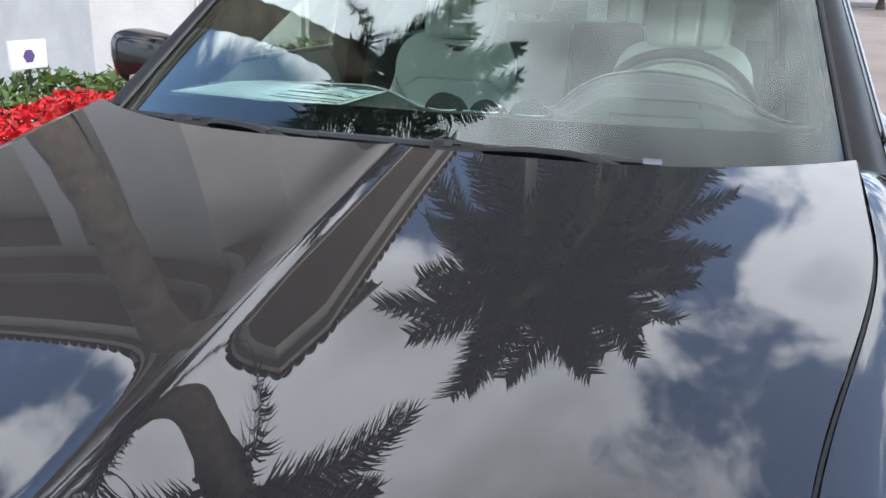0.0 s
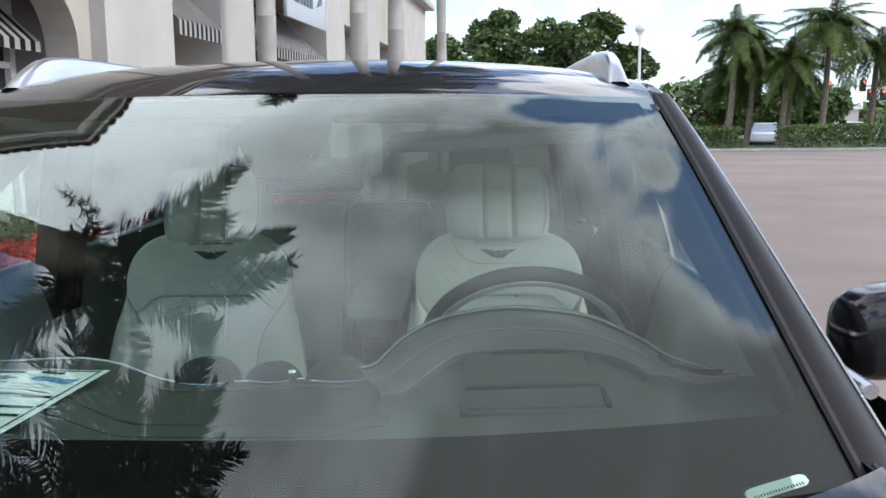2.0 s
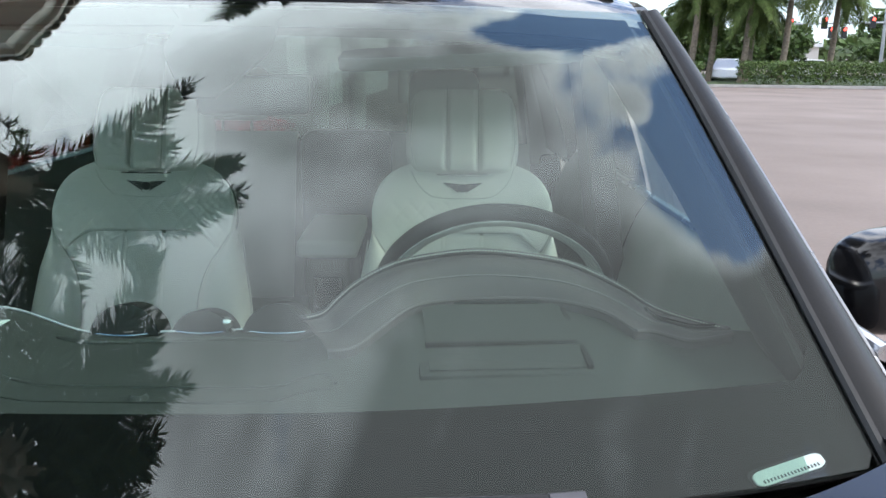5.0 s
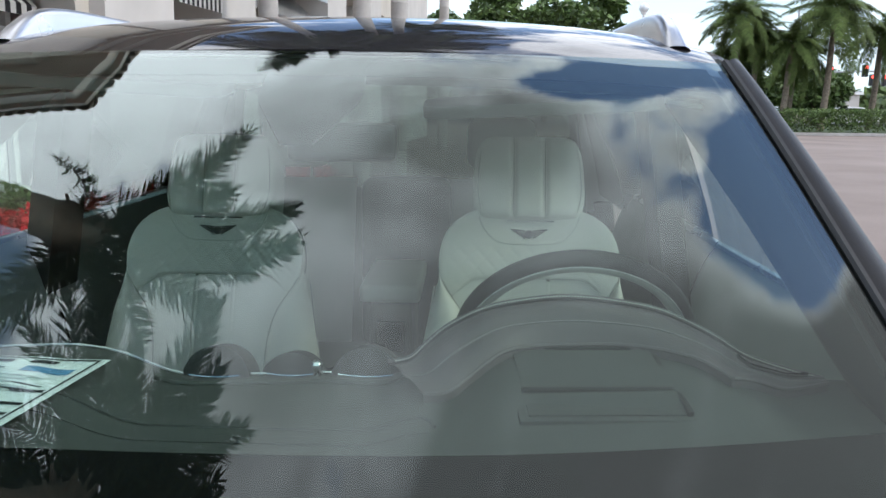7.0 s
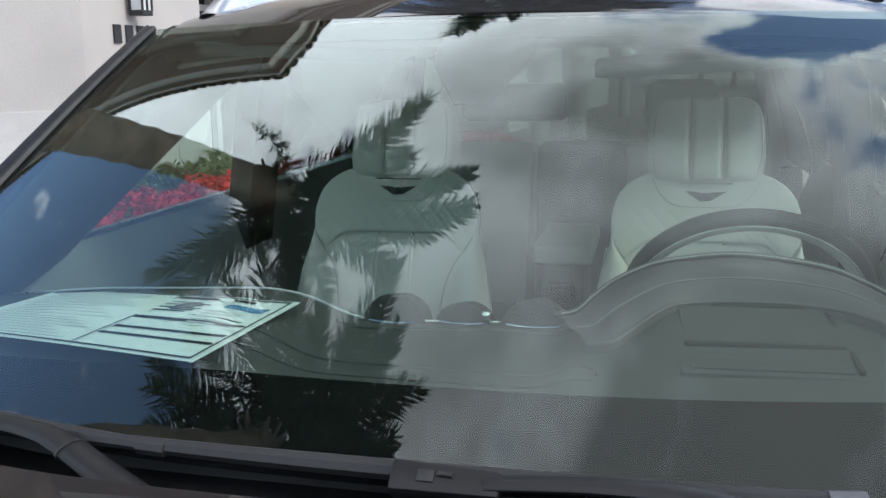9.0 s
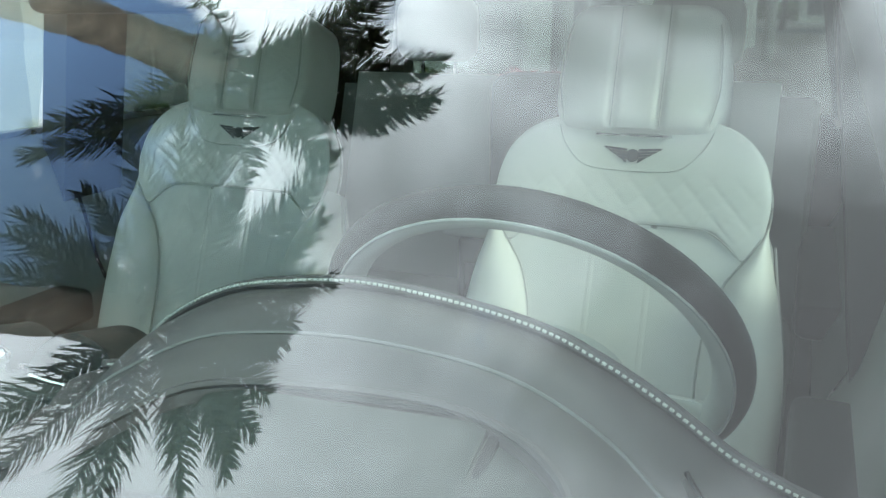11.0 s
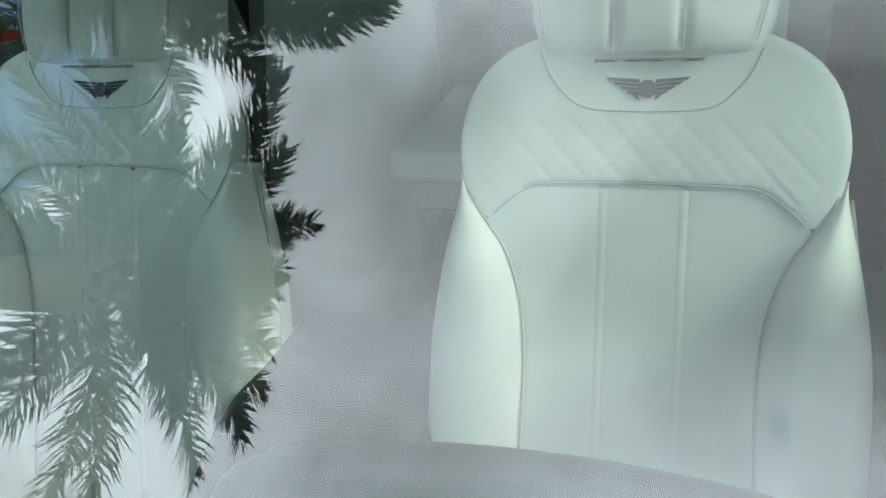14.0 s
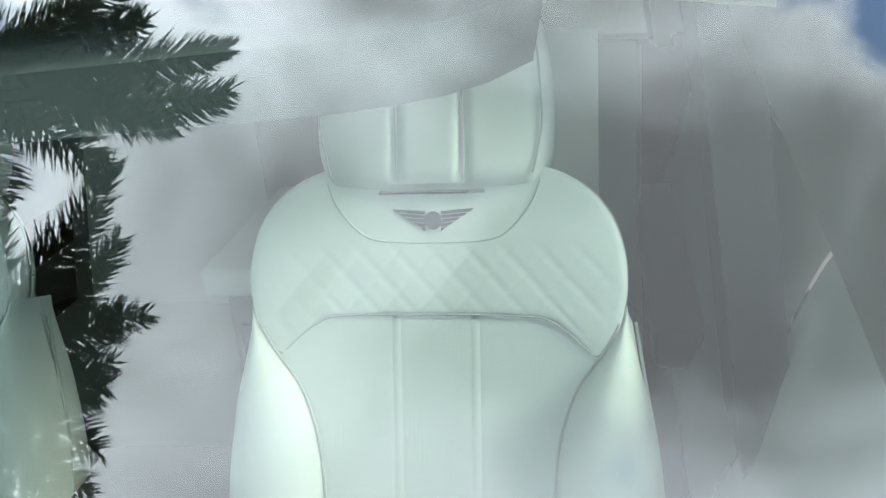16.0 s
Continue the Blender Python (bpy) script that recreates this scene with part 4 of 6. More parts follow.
def pillow(hs, left, right, base, puff, power=4.0, back=0.05, extra=None, nu=22, nv=26, edge=0.5):
    """A cushion in the seat's plane: s across, h up, and a depth towards the front that swells between its edges."""
    def f(u, v):
        h = hs[0] + (hs[1] - hs[0]) * v
        a, b = left(h), right(h)
        s = a + (b - a) * u
        e = (1 - abs(2 * u - 1) ** power) ** edge * (1 - abs(2 * v - 1) ** (power * 2)) ** edge
        d = base(s, h) + puff * e
        if extra:
            d += extra(s, h) * e
        return (s, -d, h)
    bm = sheet(f, nu, nv)
    # draw the border back to close the sides
    border = [e for e in bm.edges if e.is_boundary]
    r = bmesh.ops.extrude_edge_only(bm, edges=border)
    for v in [g for g in r["geom"] if isinstance(g, bmesh.types.BMVert)]:
        v.co.y += back
        v.co.x *= 0.98
    return bm


def curve_tab(tab):
    pts = smooth([(h, s, 0) for h, s in tab], 8)
    t = [(p.x, p.y) for p in pts]
    return lambda h: lerp_table(t, h)


OUT = curve_tab([(-0.72, 0.225), (-0.62, 0.245), (-0.5, 0.258), (-0.33, 0.256), (-0.22, 0.240), (-0.14, 0.228), (-0.10, 0.221)])
SHO = curve_tab([(-0.176, 0.176), (-0.14, 0.203), (-0.105, 0.213), (-0.065, 0.215), (-0.02, 0.205), (0.012, 0.186), (0.034, 0.160), (0.046, 0.136), (0.060, 0.100)])
BIN = curve_tab([(-0.72, 0.150), (-0.5, 0.140), (-0.34, 0.134), (-0.26, 0.141), (-0.20, 0.160), (-0.16, 0.187), (-0.125, 0.207), (-0.10, 0.216)])
INS = curve_tab([(-0.66, 0.150), (-0.5, 0.140), (-0.34, 0.134), (-0.26, 0.141), (-0.20, 0.160), (-0.160, 0.186)])
PTOP = curve_tab([(-0.19, -0.170), (-0.17, -0.153), (-0.15, -0.135), (-0.12, -0.120), (0.0, -0.117), (0.12, -0.120), (0.15, -0.135), (0.17, -0.153), (0.19, -0.170)])


def quilt(s, h):
    """Diamond quilting: shallow grooves on two diagonals."""
    if h > -0.03 or abs(s) > 0.2:
        return 0.0
    a = abs(((s + h * 0.9) / 0.042) % 1 - 0.5) * 2
    b = abs(((s - h * 0.9) / 0.042) % 1 - 0.5) * 2
    g = min(1 - a, 1 - b)
    return -0.0013 * math.exp(-(g / 0.12) ** 2) * smoothstep(-0.03, -0.05, h)


def perforated(name):
    """Leather with rows of small punched holes."""
    m = mat(name, (0.75, 0.745, 0.69), 0.52, vary=0.06, scale=9, fine=650, bump=0.18, spec=0.35)
    n, l = m.node_tree.nodes, m.node_tree.links
    b = n["Principled BSDF"]
    src = b.inputs["Base Color"].links[0].from_socket
    t = n.new("ShaderNodeTexCoord")
    mp = n.new("ShaderNodeMapping")
    mp.inputs["Scale"].default_value = (1 / 0.0047, 0.0, 1 / 0.0047)
    l.new(t.outputs["Object"], mp.inputs[0])
    vo = n.new("ShaderNodeTexVoronoi")
    vo.inputs["Scale"].default_value, vo.inputs["Randomness"].default_value = 1.0, 0.0
    l.new(mp.outputs[0], vo.inputs["Vector"])
    st_ = n.new("ShaderNodeMapRange")
    st_.inputs["From Min"].default_value, st_.inputs["From Max"].default_value = 0.18, 0.27
    l.new(vo.outputs["Distance"], st_.inputs["Value"])
    mx = n.new("ShaderNodeMix")
    mx.data_type = "RGBA"
    mx.inputs["A"].default_value = (0.56, 0.56, 0.52, 1)
    l.new(st_.outputs[0], mx.inputs["Factor"])
    l.new(src, mx.inputs["B"])
    l.new(mx.outputs["Result"], b.inputs["Base Color"])
    return m


M_PERF = perforated("perforated_cream_leather")


def curve_line(pts, r, material, parent, name="piping", n=6):
    return part(name, tube(smooth([Vector(p) for p in pts], n), r, 6), material, parent)


def front_seat(where):
    def base(s, h):
        # the whole back is dished between the bolsters
        return 0.015 * (abs(s) / 0.2) ** 2 + 0.012 * math.sin((h + 0.6) * 3)
    core = sheet(lambda u, v: ((2 * u - 1) * (OUT(-0.70 + 0.74 * v) if v < 0.80 else SHO(-0.70 + 0.74 * v)) * 0.985, 0.01, -0.70 + 0.74 * v), 10, 26)
    bmesh.ops.solidify(core, geom=core.faces[:], thickness=-0.09)
    seat = part("front_seat", core, M_CREAM, car, "cream leather front seat with perforated inserts")
    # shoulder panel with the quilting and an arched lower edge
    def shoulder(u, v):
        h = -0.172 + 0.232 * v
        s = SHO(h) * (2 * u - 1)
        h += (PTOP(max(-0.19, min(0.19, s))) + 0.172) * (1 - v) ** 2
        e = (1 - abs(2 * u - 1) ** 6) ** 0.5 * (1 - abs(2 * v - 1) ** 14) ** 0.5
        return (s, -(base(s, h) + 0.021 + 0.005 * e + quilt(s, h) * e), h)
    sp = sheet(shoulder, 96, 60)
    ex = bmesh.ops.extrude_edge_only(sp, edges=[e for e in sp.edges if e.is_boundary])
    for v in [g_ for g_ in ex["geom"] if isinstance(g_, bmesh.types.BMVert)]:
        v.co.y += 0.05
        v.co.x *= 0.98
    part("shoulder_panel", sp, M_CREAM, seat, "quilted cream leather shoulder panel")
    # yoke under the headrest
    yk = [(-0.122, 0.034), (-0.112, 0.009), (-0.092, -0.016), (-0.070, -0.030), (-0.03, -0.034), (0.03, -0.034), (0.070, -0.030), (0.092, -0.016), (0.112, 0.009), (0.122, 0.034)]
    curve_line([(s, -base(s, h) - 0.0265, h) for s, h in yk], 0.0010, M_SOFTSEAM, seat, "yoke_seam")
    # three perforated inserts with welted bands between
    def ins_d(s, h): return base(s, h) + 0.019
    for a, b in ((-1.0, -0.050), (-0.042, 0.042), (0.050, 1.0)):
        def lf(h, a=a): return max(-INS(h), a) if a > -0.9 else -INS(h)
        def rf(h, b=b): return min(INS(h), b) if b < 0.9 else INS(h)
        nu, nv = 18, 40
        def f(u, v, lf=lf, rf=rf):
            h0, h1 = -0.68, -0.172
            h = h0 + (h1 - h0) * v
            # stretch the top row up to the curved seam
            for _ in range(4):
                s = lf(h) + (rf(h) - lf(h)) * u
                h = h0 + (PTOP(s) - h0) * v
            e = (1 - abs(2 * u - 1) ** 6) ** 0.5
            return (s, -(ins_d(s, h) + 0.0006 * e), h)
        part("insert", sheet(f, nu, nv, 0.02), M_PERF, seat, "perforated cream leather insert")
    for s0 in (-0.046, 0.046):
        part("band", sheet(lambda u, v, s0=s0: (s0 - 0.005 + 0.010 * u, -(ins_d(s0, -0.6 + 0.478 * v) + 0.0004 + 0.0006 * math.sin(u * math.pi)), -0.6 + 0.478 * v), 4, 20), M_CREAM, seat)
    curve_line([(s, -base(s, PTOP(s)) - 0.0228, PTOP(s)) for s in [-0.176 + 0.352 * k / 14 for k in range(15)]], 0.0011, M_SOFTSEAM, seat, "insert_seam")
    # side bolsters
    for sg in (-1, 1):
        def bol(u, v, sg=sg):
            h = -0.70 + 0.592 * v
            a, b = BIN(h) + 0.002, OUT(h) + 0.001 - 0.009 * smoothstep(-0.24, -0.12, h)
            w = max(0.0005, b - a)
            t_ = u if sg > 0 else 1 - u
            s_ = a + w * t_
            puff = 0.042 * min(1.0, w / 0.085) ** 0.8 * (1 - abs(2 * t_ ** 1.35 - 1) ** 3.0) ** 0.5
            return (sg * s_, -(base(a, h) + 0.0215 * (1 - t_ ** 5) * (1 - 0.2 * smoothstep(-0.2, -0.12, h)) + puff), h)
        bl = sheet(bol, 20, 44)
        ex = bmesh.ops.extrude_edge_only(bl, edges=[e for e in bl.edges if e.is_boundary])
        for v in [g_ for g_ in ex["geom"] if isinstance(g_, bmesh.types.BMVert)]:
            v.co.y += 0.07
            v.co.x *= 0.985
        part("bolster", bl, M_CREAM, seat, "padded cream side bolster")
        curve_line([(sg * BIN(h), -base(BIN(h), h) - 0.0225, h) for h in (-0.60, -0.5, -0.42, -0.34, -0.28, -0.24, -0.20, -0.17, -0.145, -0.125)], 0.0016, M_SOFTSEAM, seat, "bolster_seam")
        curve_line([(sg * OUT(h) * 1.002, 0.012, h) for h in (-0.60, -0.5, -0.4, -0.3, -0.2, -0.13)], 0.0022, M_STITCH, seat, "side_piping")
        curve_line([(sg * (SHO(h) + 0.001), -0.002, h) for h in (-0.165, -0.14, -0.105, -0.065, -0.02, 0.012, 0.034)], 0.0022, M_SOFTSEAM, seat, "shoulder_piping")
    # winged badge, drawn as plain shapes
    em = bmesh.new()
    disc(0.0105, 0.0100, 0, 0.002, 20, em, pose(0, -0.0395, -0.009, 90, 0, 0))
    for sg in (-1, 1):
        for k in range(5):
            y0 = 0.0005 - 0.0048 * k
            ln = 0.047 - 0.0075 * k
            q = [em.verts.new((sg * x, -0.0388, z)) for x, z in ((0.009, y0 + 0.001), (ln, y0 + 0.0038), (ln - 0.004, y0), (0.009, y0 - 0.003))]
            r = bmesh.ops.extrude_face_region(em, geom=[em.faces.new(q)])
            for v in [g for g in r["geom"] if isinstance(g, bmesh.types.BMVert)]:
                v.co.y -= 0.0015
    part("badge", em, M_EMBLEM, seat, "grey embroidered winged badge", smooth=False)
    # headrest: three lobes
    def lobes(s, h):
        return -0.010 * (math.exp(-((s - 0.038) / 0.006) ** 2) + math.exp(-((s + 0.038) / 0.006) ** 2))
    HR = curve_tab([(0.024, 0.108), (0.036, 0.124), (0.08, 0.136), (0.16, 0.134), (0.205, 0.126), (0.228, 0.112), (0.240, 0.088)])
    hb = pillow((0.024, 0.240), lambda h: -HR(h), lambda h: HR(h), lambda s, h: 0.028 + 0.02 * (h - 0.04), 0.034, 5, 0.11, lobes, 60, 26)
    bd = [e for e in hb.edges if e.is_boundary]
    bmesh.ops.holes_fill(hb, edges=bd, sides=0)
    hr = part("headrest", hb, M_CREAM, seat, "cream headrest with two vertical grooves")
    for sg in (-1, 1):
        curve_line([(sg * 0.038, -0.058 - 0.02 * (h - 0.04), h) for h in (0.034, 0.1, 0.15, 0.2, 0.23)], 0.0012, M_SOFTSEAM, hr, "groove_seam")
        curve_line([(sg * (HR(h) - 0.012), -0.055 - 0.02 * (h - 0.04), h) for h in (0.042, 0.09, 0.13, 0.17, 0.2)], 0.0013, M_SOFTSEAM, hr, "edge_seam")
        part("post", tube([(sg * 0.055, 0.02, 0.0), (sg * 0.055, 0.02, 0.06)], 0.006, 10), M_CHROME, hr)
    part("chrome_strip", tube([(-0.06, -0.045, 0.0225), (0.06, -0.045, 0.0225)], 0.0025, 8), M_CHROME, hr)
    part("chrome_guide", sheet(lambda u, v: (-0.10 + 0.20 * u, -0.035 + 0.05 * v, 0.024), 4, 2, 0.006), M_SEAM, hr)
    seat.matrix_basis = where @ pose(0, 0, 0, -TILT, 0, 0)
    # seat cushion, level
    inv = seat.matrix_basis.inverted() @ where
    def cush(u, v):
        s, y = 1 - 2 * u, v
        edge_ = (1 - abs(s) ** 6) ** 0.5 * (1 - max(0.0, (v - 0.80) / 0.20) ** 4) ** 0.5
        z = -0.69 + 0.085 * edge_ + 0.03 * smoothstep(0.5, 0.85, abs(s)) + 0.02 * smoothstep(0.4, 0.9, v)
        return inv @ Vector((s * 0.255, 0.13 - 0.56 * y, z))
    cu = part("seat_cushion", sheet(cush, 30, 30, 0.10), M_CREAM, seat, "cream leather seat cushion")
    curve_line([inv @ Vector((s, 0.12 - 0.56 * 0.25 - 0.14 * (1 - (s / 0.16) ** 2), -0.600)) for s in (-0.16, -0.12, -0.06, 0, 0.06, 0.12, 0.16)], 0.002, M_SOFTSEAM, cu, "cushion_seam")
    part("seat_base", box(-0.22, 0.22, -0.36, 0.12, -0.82, -0.72, 0.02), M_PLASTIC, seat).matrix_basis = inv
    return seat


SEAT_D = pose(0.391, 1.452, 1.285)
SEAT_P = pose(-0.372, 1.475, 1.280)
driver_seat = front_seat(SEAT_D)
# the second front seat repeats the first, parts and all
copy_thing(driver_seat, SEAT_P @ pose(0, 0, 0, -TILT, 0, 0))

# belt buckle beside the driver's cushion
part("belt_buckle", box(0.085, 0.105, 1.20, 1.225, 0.80, 0.86, 0.004), M_PLASTIC, car)
part("buckle_button", box(0.0865, 0.1035, 1.2005, 1.2245, 0.855, 0.872, 0.003), M_RED, car, "red belt release")
# centre console, rear bench and its folded armrest
part("centre_console", sheet(lambda u, v: (-0.15 + 0.30 * u, 0.60 + 0.85 * v, 0.83 + 0.05 * (1 - abs(2 * u - 1) ** 6) + 0.06 * smoothstep(0.55, 0.75, v)), 16, 20, 0.2), M_DASH2, car, "dark leather centre console")
for x in (-0.03, 0.04):
    part("cup_ring", tube([(x + 0.036 * math.cos(a), 0.95 + 0.036 * math.sin(a), 0.886) for a in [2 * math.pi * k / 24 for k in range(25)]], 0.003, 6), M_CHROME, car)
part("gear_selector", tube([(0.0, 0.78, 0.86), (0.0, 0.77, 0.93), (0.0, 0.765, 0.96)], [0.012, 0.018, 0.024], 12), M_CHROME, car)
bench = part("rear_bench", sheet(lambda u, v: ((2 * u - 1) * 0.66, 2.20 + 0.22 * v + 0.02 * math.cos((2 * u - 1) * 9), 0.62 + 0.68 * v), 40, 12, 0.10), M_TRIM, car, "dark leather rear bench")
part("bench_cushion", box(-0.66, 0.66, 1.72, 2.24, 0.60, 0.80, 0.05, 3), M_TRIM, bench)
part("centre_back", box(-0.10, 0.19, 2.10, 2.24, 0.80, 1.36, 0.04, 3), M_DASH, bench, "dark centre panel of the rear bench")
for x in (-0.36, 0.36):
    rest = part("rear_headrest", box(x - 0.12, x + 0.12, 2.36, 2.46, 1.37, 1.55, 0.045, 4), M_CREAM, bench, "cream rear headrest")
    for q in (-0.05, 0.05):
        part("post", tube([(x + q, 2.42, 1.28), (x + q, 2.42, 1.40)], 0.006, 8), M_CHROME, rest)
    part("rear_cushion", sheet(lambda u, v, x=x: (x - 0.22 + 0.44 * u, 2.17 + 0.17 * v - 0.05 * math.sin(math.pi * u) ** 0.5 * math.sin(math.pi * v) ** 0.5, 0.78 + 0.56 * v), 16, 16, 0.05), M_CREAM, bench, "cream rear seat back")
# console between the rear seats: a slim body under a padded lid
rear_console = part("rear_console", box(-0.03, 0.09, 1.72, 2.12, 0.62, 1.045, 0.015, 3), M_DASH, car, "dark console between the rear seats")
part("lid", box(-0.055, 0.115, 1.69, 2.10, 1.048, 1.100, 0.014, 3), M_CREAM, rear_console, "padded cream leather lid")
part("screen", box(-0.01, 0.07, 1.712, 1.722, 0.90, 0.99, 0.004), M_GLOSSBLACK, rear_console)
part("parcel_shelf", box(-0.62, 0.62, 2.5, 3.1, 1.10, 1.13), M_CARPET, car)
# interior mirror and roof lamp
bm = box(-0.060, 0.108, -0.014, 0.014, -0.030, 0.030, 0.012, 4)
bmesh.ops.transform(bm, verts=bm.verts, matrix=pose(0.022, 0.665, 1.542, -8, 0, 10))
im = part("interior_mirror", bm, M_MIRRORBACK, car, "frameless interior mirror")
part("mirror_stalk", tube([(0, 0.66, 1.56), (0, 0.655, 1.58), (0, 0.66, 1.598)], 0.012, 10), M_PLASTIC, im)
part("roof_console", box(-0.10, 0.10, 0.86, 1.02, 1.655, 1.69, 0.012, 3), M_HEADLINER, car)
# grab handles
for sgn in (-1, 1):
    part("grab_handle", tube(smooth([(sgn * 0.60, 1.75, 1.675), (sgn * 0.585, 1.78, 1.645), (sgn * 0.585, 1.92, 1.645), (sgn * 0.60, 1.95, 1.675)], 6), 0.011, 8), M_HEADLINER, car)

# ---- sheet of paper lying on the dash ----
def paper_z(x, y):
    return max(dash_z(x, y) + 0.003, 1.256 + 0.05 * (y - 0.2)) + 0.003 * math.sin((x + 0.75) * 7)


P_BL, P_BR, P_TL, P_TR = Vector((-0.690, 0.218)), Vector((-0.268, 0.172)), Vector((-0.620, 0.392)), Vector((-0.228, 0.416))
sheet_thing = thing("price_sheet", "pale printed price sheet lying on the dashboard", "paper")


def on_paper(a, b, lift=0.0):
    q = P_BL.lerp(P_BR, a).lerp(P_TL.lerp(P_TR, a), b)
    return (q.x, q.y, paper_z(q.x, q.y) + lift)


page = part("page", sheet(lambda u, v: on_paper(u, v), 40, 12, 0.0006), M_PAPER, sheet_thing)


def ink(name, a0, a1, b0, b1, material, lift=0.0012):
    return part(name, sheet(lambda u, v: on_paper(a0 + (a1 - a0) * u, b0 + (b1 - b0) * v, lift), 8, 2), material, page)


for a0, a1, b0, b1 in ((0.02, 0.98, 0.955, 0.975), (0.02, 0.98, 0.025, 0.045), (0.972, 0.98, 0.04, 0.96), (0.55, 0.556, 0.04, 0.96)):
    ink("border_line", a0, a1, b0, b1, M_INK)
for b in (0.22, 0.34, 0.50):
    ink("rule", 0.56, 0.965, b, b + 0.032, M_INK)
ink("heading_bar", 0.57, 0.72, 0.88, 0.93, M_INK)
ink("heading_bar", 0.78, 0.86, 0.88, 0.93, M_INK)
ink("blue_bar", 0.80, 0.95, 0.74, 0.82, M_INKBLUE)
for k in range(7):
    ink("print_line", 0.58 + 0.05 * (k % 2), 0.70 + 0.02 * (k % 3), 0.62 + 0.03 * k, 0.635 + 0.03 * k, M_INK)
for k in range(6):
    ink("print_line", 0.76, 0.84 + 0.03 * (k % 3), 0.46 + 0.04 * k, 0.475 + 0.04 * k, M_INKGREY)
for k in range(18):
    ink("fine_print", 0.06, 0.50 - 0.04 * (k % 4), 0.08 + 0.048 * k, 0.092 + 0.048 * k, M_INKGREY, 0.0010)


# ---- ground ----
def slab(name, x0, x1, y0, y1, z0, z1, material, label, bevel=0.0):
    bm = box(x0, x1, y0, y1, z0, z1, bevel)
    return tagged(part(name, bm, material, None, "", False), label, name.split("_")[0], kind="structure")


g = bmesh.new()
bmesh.ops.create_grid(g, x_segments=2, y_segments=2, size=900)
tagged(part("ground", g, M_PAVE, None, "", False), "wide pinkish-beige paved car park reaching the horizon", "ground", kind="structure")
slab("road", -200, 300, 62, 78, 0.004, 0.012, M_ROAD, "dark asphalt road beyond the hedge")

# ---- building beside the car: u along its front, w outward ----
BLD = Matrix.Translation((-4.35, 7.0, 0)) @ Euler((0, 0, radians(-5))).to_matrix().to_4x4()
building = thing("showroom_building", "white stucco showroom with stone base, awnings and clay-tiled eaves", "building", m=BLD)


def bpart(name, w0, w1, u0, u1, z0, z1, material, label="", bevel=0.0, parent=None):
    return part(name, box(w0, w1, u0, u1, z0, z1, bevel), material, parent or building, label, False)


# set-back wall, piers before it, and a side that turns away at the chamfered corner
bpart("wall", -14.0, -1.2, -1.05, 32.0, 0, 7.35, M_STUCCO2, "beige stucco wall set back")
PIERS = [(-1.0, 0.78), (3.0, 5.0), (6.9, 8.6), (14.0, 16.0), (19.0, 21.0), (25.0, 32.0)]
for a, b in PIERS:
    bpart("pier", -1.25, 0.0, a, b, 1.28, 7.35, M_STUCCO, "white stucco pier")
    bpart("pier_base", -1.25, 0.03, a - 0.03, b + 0.03, 0.0, 1.28, M_STONE, "pale stone pier base")
# chamfered side of the corner pier
bm = bmesh.new()
vs = [bm.verts.new((x, y, z)) for z in (0, 7.35) for x, y in ((0.0, -1.001), (-0.62, -1.70), (-1.9, -1.70), (-1.9, -1.001))]
for q in ((0, 1, 2, 3), (7, 6, 5, 4), (0, 4, 5, 1), (1, 5, 6, 2), (2, 6, 7, 3), (3, 7, 4, 0)):
    bm.faces.new([vs[i] for i in q])
part("chamfer", bm, M_STUCCO, building, "white stucco chamfered corner", False)
bm = bmesh.new()
vs = [bm.verts.new((x, y, z)) for z in (0, 1.27) for x, y in ((0.03, -1.01), (-0.61, -1.73), (-1.9, -1.73), (-1.9, -1.01))]
for q in ((0, 1, 2, 3), (7, 6, 5, 4), (0, 4, 5, 1), (1, 5, 6, 2), (2, 6, 7, 3), (3, 7, 4, 0)):
    bm.faces.new([vs[i] for i in q])
part("chamfer_base", bm, M_STONE, building, "pale stone base of the corner", False)
# stone cladding on the corner pier
for u0, u1 in ((-0.98, -0.40), (-0.39, 0.20), (0.21, 0.80)):
    for z0, z1 in ((0.02, 0.63), (0.64, 1.265)):
        bpart("stone", 0.032, 0.046, u0, u1 - 0.002, z0, z1 - 0.002, M_STONE, bevel=0.001)
bpart("base_cap", -0.2, 0.055, -1.0, 0.81, 1.268, 1.30, M_STONE, bevel=0.006)
# side of the building facing the front of the car: recess with a tall pale door, piers beyond
for a, b in ((-3.4, -2.9), (-7.4, -5.6), (-12.0, -9.6)):
    bpart("side_pier", a, b, -1.70, -1.05, 0.0, 7.35, M_STUCCO, "white stucco pier on the side wall")
for a, b in ((-5.6, -3.4), (-9.6, -7.4)):
    sd = bpart("side_door", a + 0.25, b - 0.25, -1.20, -1.048, 0.1, 3.4, M_STUCCO2, "tall pale panelled door", 0.01)
    for k in range(3):
        part("door_panel", box(a + 0.40, b - 0.40, -1.225, -1.198, 0.3 + 1.05 * k, 1.2 + 1.05 * k, 0.012), M_STUCCO2, sd, "", False)
    part("door_gap", box(b - 0.245, b - 0.19, -1.19, -1.05, 0.1, 3.4), M_IRON, sd, "", False)
